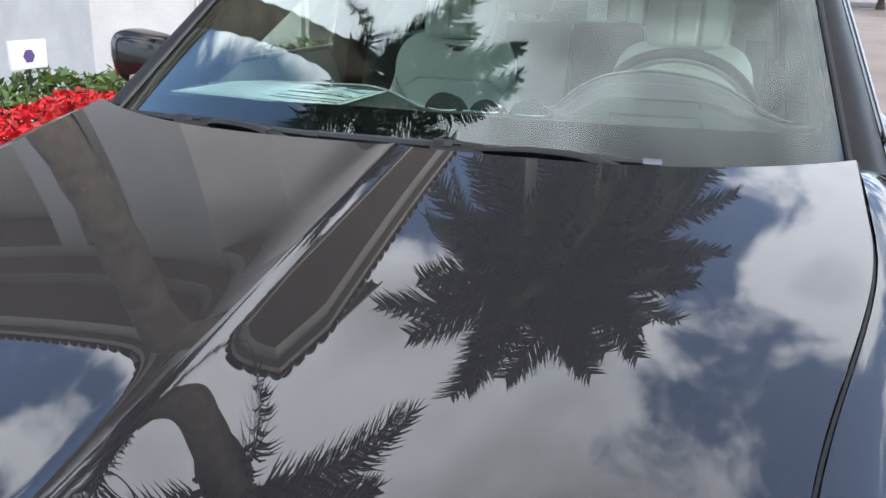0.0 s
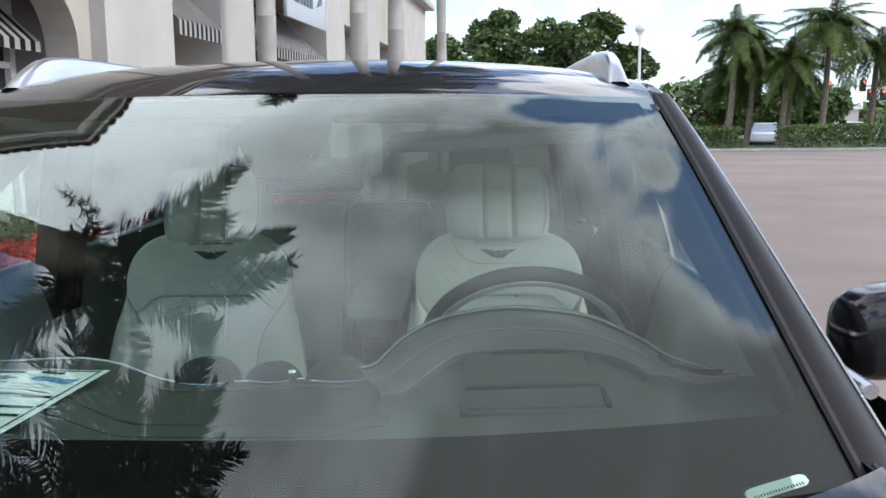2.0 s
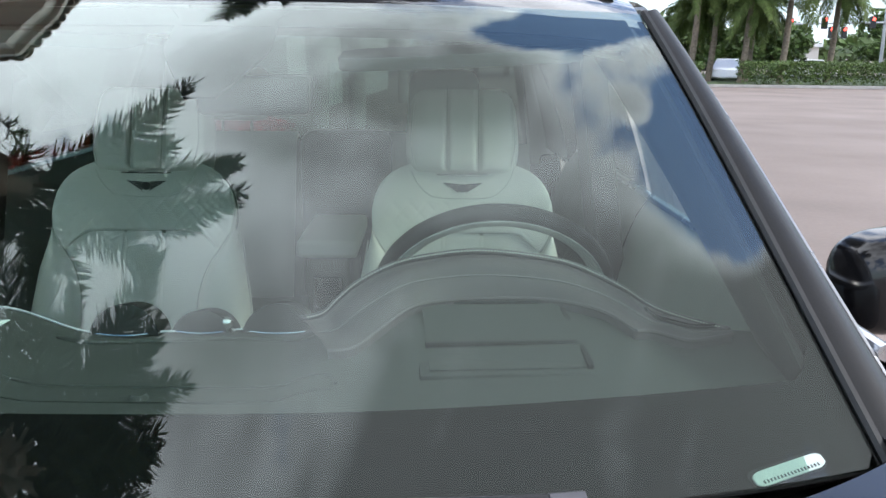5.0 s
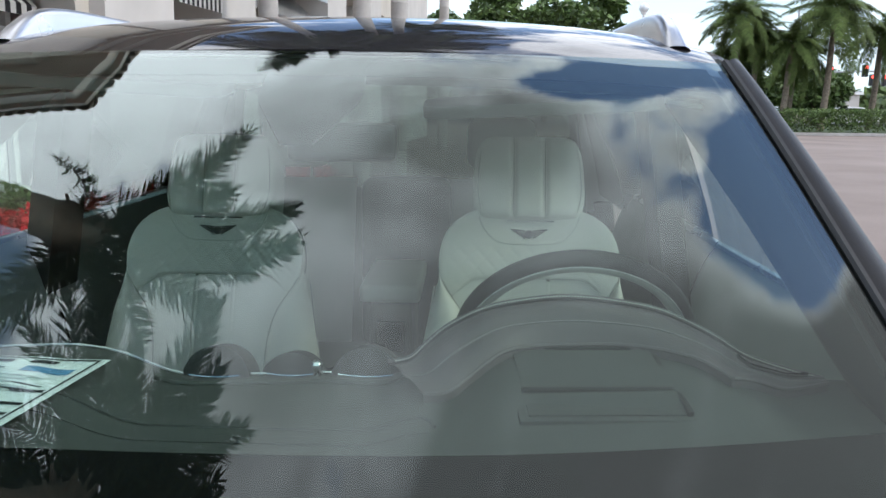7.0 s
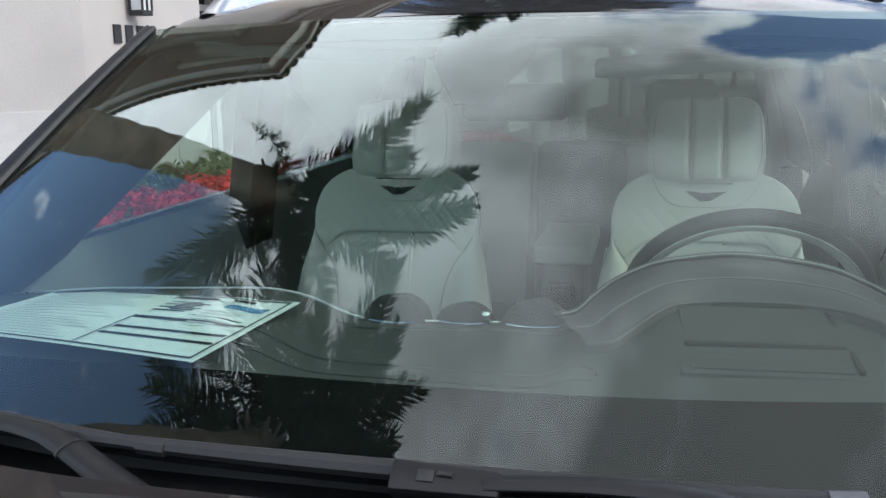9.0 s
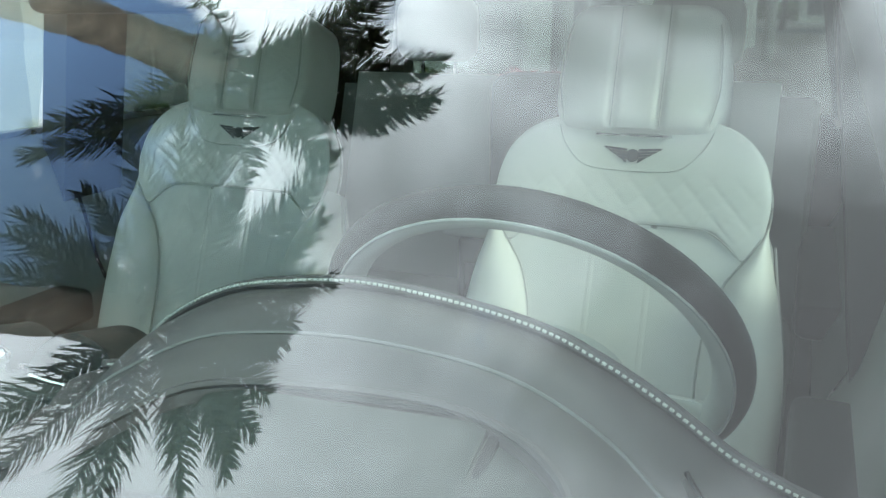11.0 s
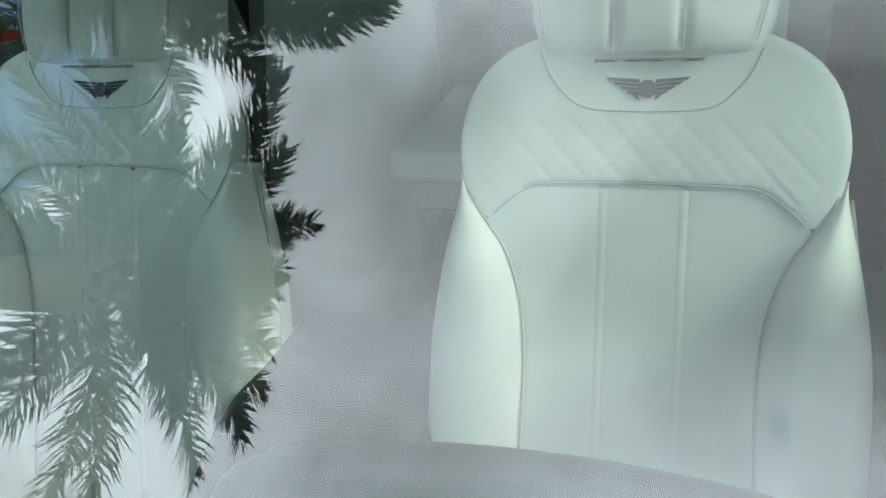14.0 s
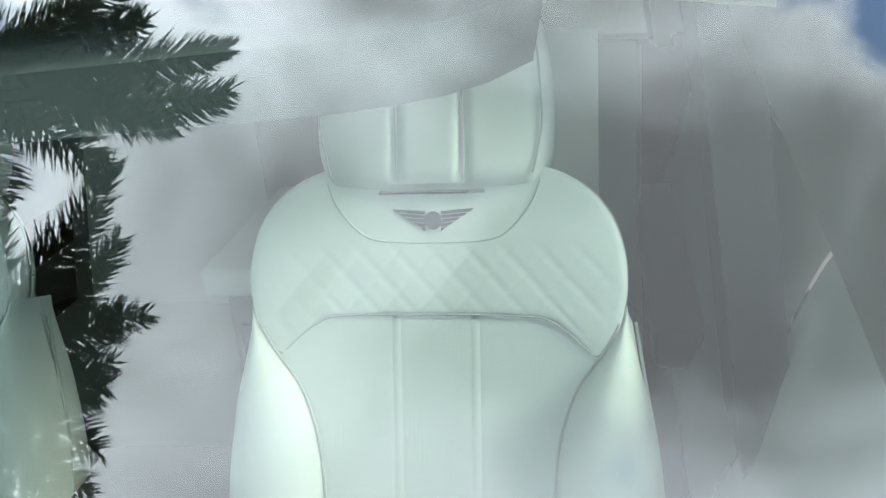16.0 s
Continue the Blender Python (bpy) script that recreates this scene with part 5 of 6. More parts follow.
# upper windows over the side and front
for a in (-11.2, -8.8, -6.4, -4.0):
    wd = part("window", box(a, a + 1.1, -1.11, -1.03, 4.2, 5.4), M_DARKROOM, building, "dark upper window", False)
    part("window_sill", box(a - 0.1, a + 1.2, -1.19, -1.05, 4.08, 4.2), M_STONE, wd, "", False)
    part("window_bar", box(a + 0.52, a + 0.58, -1.13, -1.05, 4.2, 5.4), M_FRAME, wd, "", False)
# band over the openings
bpart("lintel", -1.3, -0.15, -1.05, 32.0, 4.3, 7.35, M_STUCCO2, "stucco band over the openings")
for a, b in ((0.78, 3.0), (5.0, 6.9), (8.6, 14.0), (16.0, 19.0), (21.0, 25.0)):
    wd = part("window", box(-1.19, -1.10, a + 0.35, b - 0.35, 0.45, 3.3, 0.0), M_DARKROOM, building, "dark glazed opening", False)
    for u in (a + 0.35, (a + b) / 2, b - 0.35):
        part("window_frame", box(-1.20, -1.02, u - 0.05, u + 0.05, 0.42, 3.35), M_FRAME, wd, "", False)
    for z in (0.45, 1.75, 2.35, 3.3):
        part("window_bar", box(-1.20, -1.03, a + 0.3, b - 0.3, z - 0.04, z + 0.04), M_FRAME, wd, "", False)
    if b == 3.0:
        continue
    # striped awning sloping out from the wall
    n = max(8, int((b - a) / 0.10))
    aw = part("awning", box(-1.15, -1.11, a + 0.1, b - 0.1, 4.15, 4.25), M_IRON, building, "black and white striped canvas awning", False)
    for k in range(n):
        u0, u1 = a + 0.1 + (b - a - 0.2) * k / n, a + 0.1 + (b - a - 0.2) * (k + 1) / n
        bm = bmesh.new()
        vs = [bm.verts.new(p) for p in ((-1.12, u0, 4.2), (-1.12, u1, 4.2), (0.05, u1, 3.15), (0.05, u0, 3.15), (0.05, u1, 2.93), (0.05, u0, 2.93))]
        bm.faces.new((vs[0], vs[1], vs[2], vs[3]))
        bm.faces.new((vs[3], vs[2], vs[4], vs[5]))
        bmesh.ops.solidify(bm, geom=bm.faces[:], thickness=0.004)
        part("stripe", bm, M_AWN_B if k % 2 else M_AWN_W, aw, "", False)
# arched opening in the bay beside the corner pier, with a small awning inside it
bm = bmesh.new()
N_ARC = 16
arc = [(1.89 + 0.80 * math.cos(math.pi * k / N_ARC), 2.55 + 0.72 * math.sin(math.pi * k / N_ARC)) for k in range(N_ARC + 1)]
ring_ = [(2.998, 0.0), (2.998, 4.30), (0.782, 4.30), (0.782, 0.0), (1.09, 0.0)] + arc[::-1] + [(2.69, 0.0)]
lo = [bm.verts.new((-0.20, u, z)) for u, z in ring_]
hi = [bm.verts.new((-0.62, u, z)) for u, z in ring_]
bm.faces.new(lo)
bm.faces.new(hi[::-1])
for i in range(len(ring_)):
    k = (i + 1) % len(ring_)
    bm.faces.new((lo[i], hi[i], hi[k], lo[k]))
part("arch", bm, M_STUCCO2, building, "beige stucco arch in the bay", False)
aw = part("awning", box(-1.15, -1.11, 1.12, 2.66, 3.02, 3.08), M_IRON, building, "black and white striped canvas awning", False)
for k in range(15):
    u0, u1 = 1.12 + 1.54 * k / 15, 1.12 + 1.54 * (k + 1) / 15
    bm = bmesh.new()
    vs = [bm.verts.new(p) for p in ((-1.12, u0, 3.05), (-1.12, u1, 3.05), (-0.66, u1, 2.62), (-0.66, u0, 2.62), (-0.66, u1, 2.50), (-0.66, u0, 2.50))]
    bm.faces.new((vs[0], vs[1], vs[2], vs[3]))
    bm.faces.new((vs[3], vs[2], vs[4], vs[5]))
    bmesh.ops.solidify(bm, geom=bm.faces[:], thickness=0.004)
    part("stripe", bm, M_AWN_B if k % 2 else M_AWN_W, aw, "", False)
# eaves: moulded steps under a tiled edge that turns round the corner
def eave_path(o):
    """The edge of the eaves at a distance o from the wall line, in plan: front, chamfer, side."""
    return [(-0.16 + o, 4.6), (-0.16 + o, -0.66 - o), (-0.39 + o, -1.36 - o), (-13.5, -1.54 - o)]


for o, z0, z1 in ((0.30, 6.70, 6.93), (0.62, 6.93, 7.15), (1.22, 7.15, 7.35), (1.30, 7.35, 7.42)):
    bm = bmesh.new()
    ring = eave_path(o) + [(-13.5, 4.6)]
    lo = [bm.verts.new((x, y, z0)) for x, y in ring]
    hi = [bm.verts.new((x, y, z1)) for x, y in ring]
    bm.faces.new(lo[::-1])
    bm.faces.new(hi)
    for i in range(len(ring)):
        k = (i + 1) % len(ring)
        bm.faces.new((lo[i], lo[k], hi[k], hi[i]))
    part("eaves_step", bm, M_STUCCO2, building, "moulded stucco eaves" if o < 0.4 else "", False)
bpart("parapet", -8.0, 0.12, 4.6, 32.0, 6.7, 7.2, M_STUCCO, "white parapet with a cornice", 0.02)
bpart("parapet_cornice", -8.0, 0.40, 4.62, 32.2, 6.5, 6.75, M_STUCCO, "", 0.04)
# barrel tiles: each runs up the slope from the edge
tile_mesh = finish(sheet(lambda u, v: (0.078 * math.cos(math.pi * (1 - u)), -2.4 * v, 0.01 + 0.072 * math.sin(math.pi * u) + 0.36 * 2.4 * v), 8, 3, 0.014), M_TILE)
edge_ = eave_path(1.34)
for (x0, y0), (x1, y1) in zip(edge_, edge_[1:]):
    d = Vector((x1 - x0, y1 - y0, 0))
    turn = math.atan2(d.x, -d.y) + math.pi / 2          # inward is to the right of the way along the edge
    inward = Vector((d.y, -d.x, 0)).normalized()
    n = int(d.length / 0.17)
    for k in range(n):
        ob = new("tile", tile_mesh)
        ob.parent = building
        p = Vector((x0, y0, 7.40)) + d * ((k + 0.5) / n)
        ob.matrix_basis = Matrix.Translation(p) @ Matrix.Rotation(math.atan2(inward.x, -inward.y), 4, "Z")
# wall lantern
lantern = thing("wall_lantern", "black iron wall lantern with frosted panes, on the pier", "lantern", m=BLD @ Matrix.Translation((0.0, -0.33, 2.10)) @ Matrix.Diagonal((0.68, 0.68, 0.68, 1.0)))
part("bracket", tube(smooth([(0.0, 0, 0.52), (0.10, 0, 0.56), (0.17, 0, 0.50)], 6), 0.014, 8), M_IRON, lantern)
part("back_plate", box(0.0, 0.02, -0.05, 0.05, 0.40, 0.62, 0.006), M_IRON, lantern)
part("roof", disc(0.14, 0.03, 0.38, 0.49, 4, m=pose(0.17, 0, 0, 0, 0, 45)), M_IRON, lantern, "", False)
part("foot", box(0.06, 0.28, -0.11, 0.11, -0.02, 0.05, 0.01), M_IRON, lantern, "", False)
for w, u in ((0.07, -0.10), (0.27, -0.10), (0.07, 0.10), (0.27, 0.10), (0.27, 0.0)):
    part("post", box(w - 0.012, w + 0.012, u - 0.012, u + 0.012, 0.04, 0.40), M_IRON, lantern, "", False)
part("pane", box(0.085, 0.26, -0.09, 0.09, 0.05, 0.39), M_LAMPGLASS, lantern, "frosted pane", False)
# number on the pier, as plain bars
number = thing("wall_number", "four dark bars fixed to the pier", "sign", m=BLD @ Matrix.Translation((0.0, -0.60, 1.84)))
for k in range(4):
    part("bar", box(0.004, 0.022, 0.165 * k, 0.165 * k + 0.10, 0, 0.165, 0.004), M_IRON, number, "", False)
# hanging sign by the bed
sign = thing("small_sign", "small white sign with a purple shield shape", "sign", m=BLD @ Matrix.Translation((0.45, -3.43, 0.90)))
part("board", box(-0.01, 0.01, -0.16, 0.16, -0.10, 0.10, 0.003), M_WHITE, sign)
part("shield", disc(0.05, 0.05, 0.0, 0.004, 6, m=pose(0.011, 0, -0.01, 0, 90, 0)), M_PURPLE, sign)
part("stake", tube([(0, 0, -0.80), (0, 0, -0.1)], 0.01, 6), M_IRON, sign)
# fascia sign on the far wall
fascia = thing("fascia_sign", "pale blue fascia sign with dark bars and a swoosh shape", "sign", m=BLD @ Matrix.Translation((0.02, 12.0, 4.35)))
part("panel", box(0.0, 0.08, -1.6, 1.6, -0.55, 0.55, 0.02), M_SIGN, fascia)
for k in range(7):
    part("bar", box(0.082, 0.10, -1.35 + 0.26 * k, -1.18 + 0.26 * k, -0.18, 0.06 + 0.12 * (k % 3 == 0)), M_SIGNDARK, fascia, "", False)
part("swoosh", prism([(0, 0), (0.4, 0.1), (0.5, 0.3), (0.2, 0.2)], -0.009, 0.009), M_SIGNDARK, fascia).matrix_basis = pose(0.092, 0.75, -0.1, 0, 0, 90)

# ---- planting bed with flowers along the building ----
bed = bmesh.new()
box(-3.25, 0.0, -14.0, 5.5, 0.0, 0.14, 0.02, bm=bed)
bed_ob = part("planting_bed", bed, M_SOIL, None, "", False)
bed_ob.matrix_world = BLD @ Matrix.Translation((3.25, 0, 0))
tagged(bed_ob, "mulched planting bed along the building", "bed", kind="structure")
kb = part("kerb", box(-0.02, 0.13, -14.0, 5.5, 0.0, 0.17, 0.02), M_KERB, None, "", False)
kb.matrix_world = BLD @ Matrix.Translation((3.20, 0, 0))
tagged(kb, "pale concrete kerb round the bed", "kerb", kind="structure")

rng = np.random.default_rng(5)


def bed_points(n, w0, w1, u0, u1, z0, z1, lump=0.35):
    w, u = rng.uniform(w0, w1, n), rng.uniform(u0, u1, n)
    top = z1 - lump * 0.5 * (1 + np.sin(w * 5.3 + u * 2.1) * np.cos(u * 4.7 - w * 1.3)) * 0.5
    z = z0 + (top - z0) * rng.uniform(0.0, 1.0, n) ** 0.45
    p = np.stack([w, u, z, np.ones(n)], 1) @ np.array(BLD).T
    return p[:, :3]


for nm, n, box_, size, m_, lab, cat in (
        ("shrub_hedge", 16000, (0.12, 0.70, -10, 5.4, 0.1, 0.80), 0.045, M_BUSH, "low clipped green shrub row against the wall", "shrub"),
        ("flower_foliage", 16000, (0.75, 2.30, -10, 5.4, 0.1, 0.60), 0.04, M_BUSH, "green leaves under the red flowers", "plants"),
        ("red_flowers", 26000, (0.70, 2.25, -10, 5.4, 0.46, 0.74), 0.036, M_FLOWER, "dense bed of bright red flowers", "flowers"),
        ("border_plants", 9000, (2.10, 3.15, -10, 5.4, 0.1, 0.34), 0.04, M_BUSH, "low green border plants along the kerb", "plants")):
    v, f = leaf_quads(bed_points(n, *box_), size, rng, 0.6)
    tagged(quads(nm, v, f, m_), lab, cat, kind="stuff")


# ---- palms ----
def frond_mesh(length, leaflets, leaf_len, droop, seed, width=0.012, vee=0.5, material=None, forward=0.65):
    """One feather frond along +x: an arching rib with narrow leaflets on both sides."""
    r = np.random.default_rng(seed)
    verts, faces = [], []

    def rib(t):
        return Vector((length * (t - 0.10 * droop * t * t), 0.0, length * (0.28 * t - 0.62 * droop * t * t)))
    n = 10
    for i in range(n + 1):
        p = rib(i / n)
        w = length * (0.012 * (1 - i / n) + 0.002)
        verts += [(p.x, -w, p.z), (p.x, w, p.z), (p.x, 0, p.z + w)]
    for i in range(n):
        a, b = 3 * i, 3 * i + 3
        faces += [(a, a + 1, b + 1, b), (a + 1, a + 2, b + 2, b + 1), (a + 2, a, b, b + 2)]
    for k in range(leaflets):
        t = 0.14 + 0.86 * k / (leaflets - 1)
        p = rib(t)
        q = rib(min(1.0, t + 0.02)) - rib(t - 0.02)
        q.normalize()
        ll = leaf_len * (0.45 + 0.55 * math.sin(math.pi * min(1.0, t * 0.9 + 0.12))) * r.uniform(0.8, 1.15)
        for sg in (-1, 1):
            side = Vector((0, sg, 0))
            d = (q * r.uniform(forward - 0.2, forward + 0.2) + side * r.uniform(0.75, 1.0) + Vector((0, 0, vee * r.uniform(-0.5, 0.9)))).normalized()
            sw = q.cross(d).cross(d).normalized() * width * r.uniform(0.8, 1.2)
            mid = p + d * ll * 0.55 + Vector((0, 0, -0.04 * ll))
            tip = p + d * ll + Vector((0, 0, -0.22 * ll * droop - 0.05 * ll))
            i0 = len(verts)
            verts += [tuple(p - sw * 0.4), tuple(p + sw * 0.4), tuple(mid + sw * 0.5), tuple(mid - sw * 0.5), tuple(tip)]
            faces += [(i0, i0 + 1, i0 + 2, i0 + 3), (i0 + 3, i0 + 2, i0 + 4)]
    me = bpy.data.meshes.new("frond")
    me.from_pydata(verts, [], faces)
    me.materials.append(material or M_FROND)
    return me


FEATHER_FRONDS = [frond_mesh(3.3, 130, 0.72, 1.05 + 0.28 * k, 60 + k, 0.036, vee=-0.9, material=M_FEATHER) for k in range(4)]
BIG_FRONDS = [frond_mesh(3.2, 110, 0.80, 0.9 + 0.2 * k, 40 + k, 0.045) for k in range(3)]


def palm(name, label, trunk, radii, fronds, count, scale, seed, low=-0.5, bark=None, group="", sharpness=1.0, high=1.35):
    r = np.random.default_rng(seed)
    pts = smooth(trunk, 6)
    base = pts[0].copy()
    top = pts[-1]
    tree = thing(name, label, "palm tree", group, m=Matrix.Translation(base))
    rad = [radii[0] + (radii[1] - radii[0]) * i / (len(pts) - 1) + 0.006 * sharpness * (i % 2) for i in range(len(pts))]
    part("trunk", tube([p - base for p in pts], rad, 12), bark or M_TRUNK, tree)
    axis = (pts[-1] - pts[-4]).normalized()
    for k in range(count):
        el = low + (high - low) * ((k + 0.5) / count) ** 0.9
        az = k * 2.39996 + r.uniform(-0.25, 0.25)
        ob = new("frond", fronds[k % len(fronds)])
        ob.parent = tree
        s = scale * r.uniform(0.82, 1.1)
        tilt = Vector((0, 0, 1)).rotation_difference((axis + Vector((0, 0, 1.2))).normalized()).to_matrix().to_4x4()
        ob.matrix_basis = Matrix.Translation(top - base) @ tilt @ Euler((0, 0, az)).to_matrix().to_4x4() @ Euler((0, -el + 0.25, 0)).to_matrix().to_4x4() @ Euler((r.uniform(-0.5, 0.5), 0, 0)).to_matrix().to_4x4() @ Matrix.Diagonal((s, s, s, 1))
    return tree


# slender date palms in the bed, their crowns over the car
def feather(tip, seed):
    """One frond from the crown to its tip: an arching rib, thin leaflets in two loose ranks on each side."""
    r = np.random.default_rng(seed)
    tip = Vector(tip)
    length = tip.length
    out = Vector((tip.x, tip.y, 0.0)).normalized()
    sway = Vector((-out.y, out.x, 0.0)) * r.uniform(-0.05, 0.05)
    flat = math.hypot(tip.x, tip.y) / length
    verts, faces = [], []

    def rib(t):
        return tip * t + (Vector((0, 0, 0.17 * flat + 0.05)) + sway + out * 0.10 * (1 - flat)) * (4 * t * (1 - t) * length)
    n = 12
    for i in range(n + 1):
        p = rib(i / n)
        q = (rib(min(1, i / n + 0.02)) - rib(max(0, i / n - 0.02))).normalized()
        a = q.cross(Vector((0.13, 0.21, 1))).normalized()
        w = 0.016 * (1 - i / n) + 0.0035
        verts += [tuple(p - a * w), tuple(p + a * w), tuple(p + a.cross(q) * w)]
    for i in range(n):
        a, b = 3 * i, 3 * i + 3
        faces += [(a, a + 1, b + 1, b), (a + 1, a + 2, b + 2, b + 1), (a + 2, a, b, b + 2)]
    count = int(length / 0.0155)
    for k in range(count):
        t = 0.16 + 0.84 * k / (count - 1)
        p = rib(t)
        q = (rib(min(1.0, t + 0.02)) - rib(t - 0.02)).normalized()
        side = q.cross(Vector((0.13, 0.21, 1))).normalized()
        up = side.cross(q)
        ll = 0.27 * (0.35 + 0.65 * math.sin(math.pi * min(1.0, t * 0.80 + 0.16))) * r.uniform(0.75, 1.15)
        for sg in (-1, 1):
            roll_ = r.uniform(-0.6, 1.0)
            d = (q * (0.55 + 0.7 * t ** 3 + r.uniform(-0.2, 0.25)) + side * (sg * math.cos(roll_)) + up * math.sin(roll_)).normalized()
            across = d.cross(up).normalized() * 0.0080 * r.uniform(0.7, 1.2)
            mid = p + d * ll * 0.55
            end = p + d * ll + q * 0.16 * ll + Vector((0, 0, -0.14 * ll))
            i0 = len(verts)
            verts += [tuple(p - across * 0.7), tuple(p + across * 0.7), tuple(mid + across), tuple(mid - across), tuple(end)]
            faces += [(i0, i0 + 1, i0 + 2, i0 + 3), (i0 + 3, i0 + 2, i0 + 4)]
    me = bpy.data.meshes.new("frond")
    me.from_pydata(verts, [], faces)
    me.materials.append(M_FROND)
    return me


def date_palm(trunk, radii, crown, seed):
    pts = smooth(trunk, 8)
    base, top = pts[0].copy(), pts[-1]
    tree_ = thing("date_palm", "slender date palm with feathery fronds growing out of the bed", "palm tree", "small palms by the car", m=Matrix.Translation(base))
    # the stem is knobbed by old leaf scars and swells into a shaggy head
    rad = [radii[0] + (radii[1] - radii[0]) * i / (len(pts) - 1) + 0.012 * (i % 2) + 0.05 * smoothstep(0.84, 0.94, i / (len(pts) - 1)) for i in range(len(pts))]
    part("trunk", tube([p - base for p in pts], rad, 12), M_TRUNK, tree_)
    # stubs of cut leaf stalks crowd the head
    stubs = bmesh.new()
    r = np.random.default_rng(seed)
    for k in range(60):
        a, el = k * 2.39996, r.uniform(-0.6, 1.2)
        d = Vector((math.cos(a) * math.cos(el), math.sin(a) * math.cos(el), math.sin(el)))
        o = top - base + Vector((0, 0, r.uniform(-0.35, 0.03)))
        tube([o + d * 0.10, o + d * r.uniform(0.20, 0.32)], [0.026, 0.012], 5, stubs)
    part("leaf_bases", stubs, M_TRUNK, tree_)
    for k, (turn, rise, long) in enumerate(crown):
        a = radians(turn)
        tip = (long * math.cos(rise) * math.cos(a), long * math.cos(rise) * math.sin(a), long * math.sin(rise))
        ob = new("frond", feather(tip, 100 * seed + k))
        ob.parent = tree_
        ob.matrix_basis = Matrix.Translation(top - base)


# each frond: heading in degrees, rise in radians, reach in metres
CROWN_A = [(23, -1.28, 1.25), (33, -0.07, 1.5), (28, -0.2, 1.4), (-2, 0.18, 1.7), (6, 0.13, 1.66), (8, 0.22, 1.65), (-3, 0.3, 1.68), (-11, 0.37, 1.42), (22, 0.25, 1.15),
           (-144, -0.46, 1.22), (-135, -0.4, 1.3), (-55, 0.1, 1.05), (-75, 0.0, 1.0), (-30, 0.25, 1.25), (15, 0.1, 1.2),
           (-112, -0.7, 0.95), (-80, -0.85, 0.95)]
CROWN_B = [(24, 0.18, 1.15), (21, 0.15, 1.28), (5, 0.23, 0.97), (3, 0.22, 1.05), (-2, 0.33, 1.0), (-17, 0.29, 1.1), (-28, 0.24, 1.2), (-38, 0.18, 1.24), (-52, 0.0, 1.3), (-39, 0.12, 1.28),
           (-76, -0.27, 1.47), (-85, -0.38, 1.48), (-126, -0.7, 1.48), (177, -0.75, 1.13), (151, -0.66, 1.14), (166, -0.58, 1.02), (145, -0.58, 1.22), (56, 0.07, 1.55), (52, 0.17, 1.32),
           (72, 0.05, 1.0), (104, -0.19, 0.65), (38, 0.1, 1.18), (-110, -0.5, 1.3), (45, 0.3, 1.3), (10, 0.35, 1.05), (-60, 0.4, 0.95), (80, 0.3, 1.0),
           (90, -0.2, 1.45), (102, -0.1, 1.5), (97, 0.15, 1.45), (112, -0.3, 1.3), (138, 0.0, 1.25)]
for k in range(6):
    # young leaves standing up in the heart of the crown
    CROWN_A.append((60 * k + 20, 1.05, 0.80))
    CROWN_B.append((60 * k + 45, 1.0, 0.82))
date_palm([(-2.74, 1.5, 0.1), (-2.68, 1.6, 2.0), (-2.60, 1.66, 3.4), (-2.58, 1.80, 4.6), (-2.54, 1.93, 5.8)], (0.10, 0.14), CROWN_A, 3)
date_palm([(-2.62, 0.1, 0.1), (-2.55, 0.1, 2.2), (-2.42, 0.1, 4.1), (-2.26, 0.07, 5.8)], (0.12, 0.13), CROWN_B, 7)

# tall grey-trunked palms before the building
for x, y, h, sc, sd in ((-3.0, 13.8, 14.0, 1.1, 11), (-1.7, 15.6, 15.0, 1.1, 12), (-1.1, 16.6, 14.2, 1.0, 13), (-0.55, 28.0, 15.0, 1.1, 14)):
    palm("tall_palm", "tall palm with a smooth grey ringed trunk", [(x, y, 0), (x + 0.02, y, h * 0.3), (x, y + 0.03, h * 0.7), (x, y, h)], (0.17, 0.13),
         BIG_FRONDS, 30, sc, sd, low=-0.6, bark=M_ROYAL, group="tall palms")
# feathery palms across the car park
for x, y, h, sc, sd in ((15.6, 51.0, 6.4, 0.78, 31), (17.0, 52.0, 5.2, 0.7, 32), (18.4, 50.5, 4.9, 0.7, 33), (19.2, 52.0, 4.4, 0.7, 34), (20.5, 50.0, 6.7, 0.92, 35), (16.3, 54.0, 4.2, 0.7, 36), (24.5, 53.0, 5.6, 0.8, 37)):
    palm("feather_palm", "feathery palm beside the far hedge", [(x - 0.3, y, 0), (x - 0.1, y, h * 0.4), (x, y, h * 0.8), (x + 0.1, y, h)], (0.2, 0.12),
         FEATHER_FRONDS, 30, sc, sd, low=-0.4, group="palms across the car park")


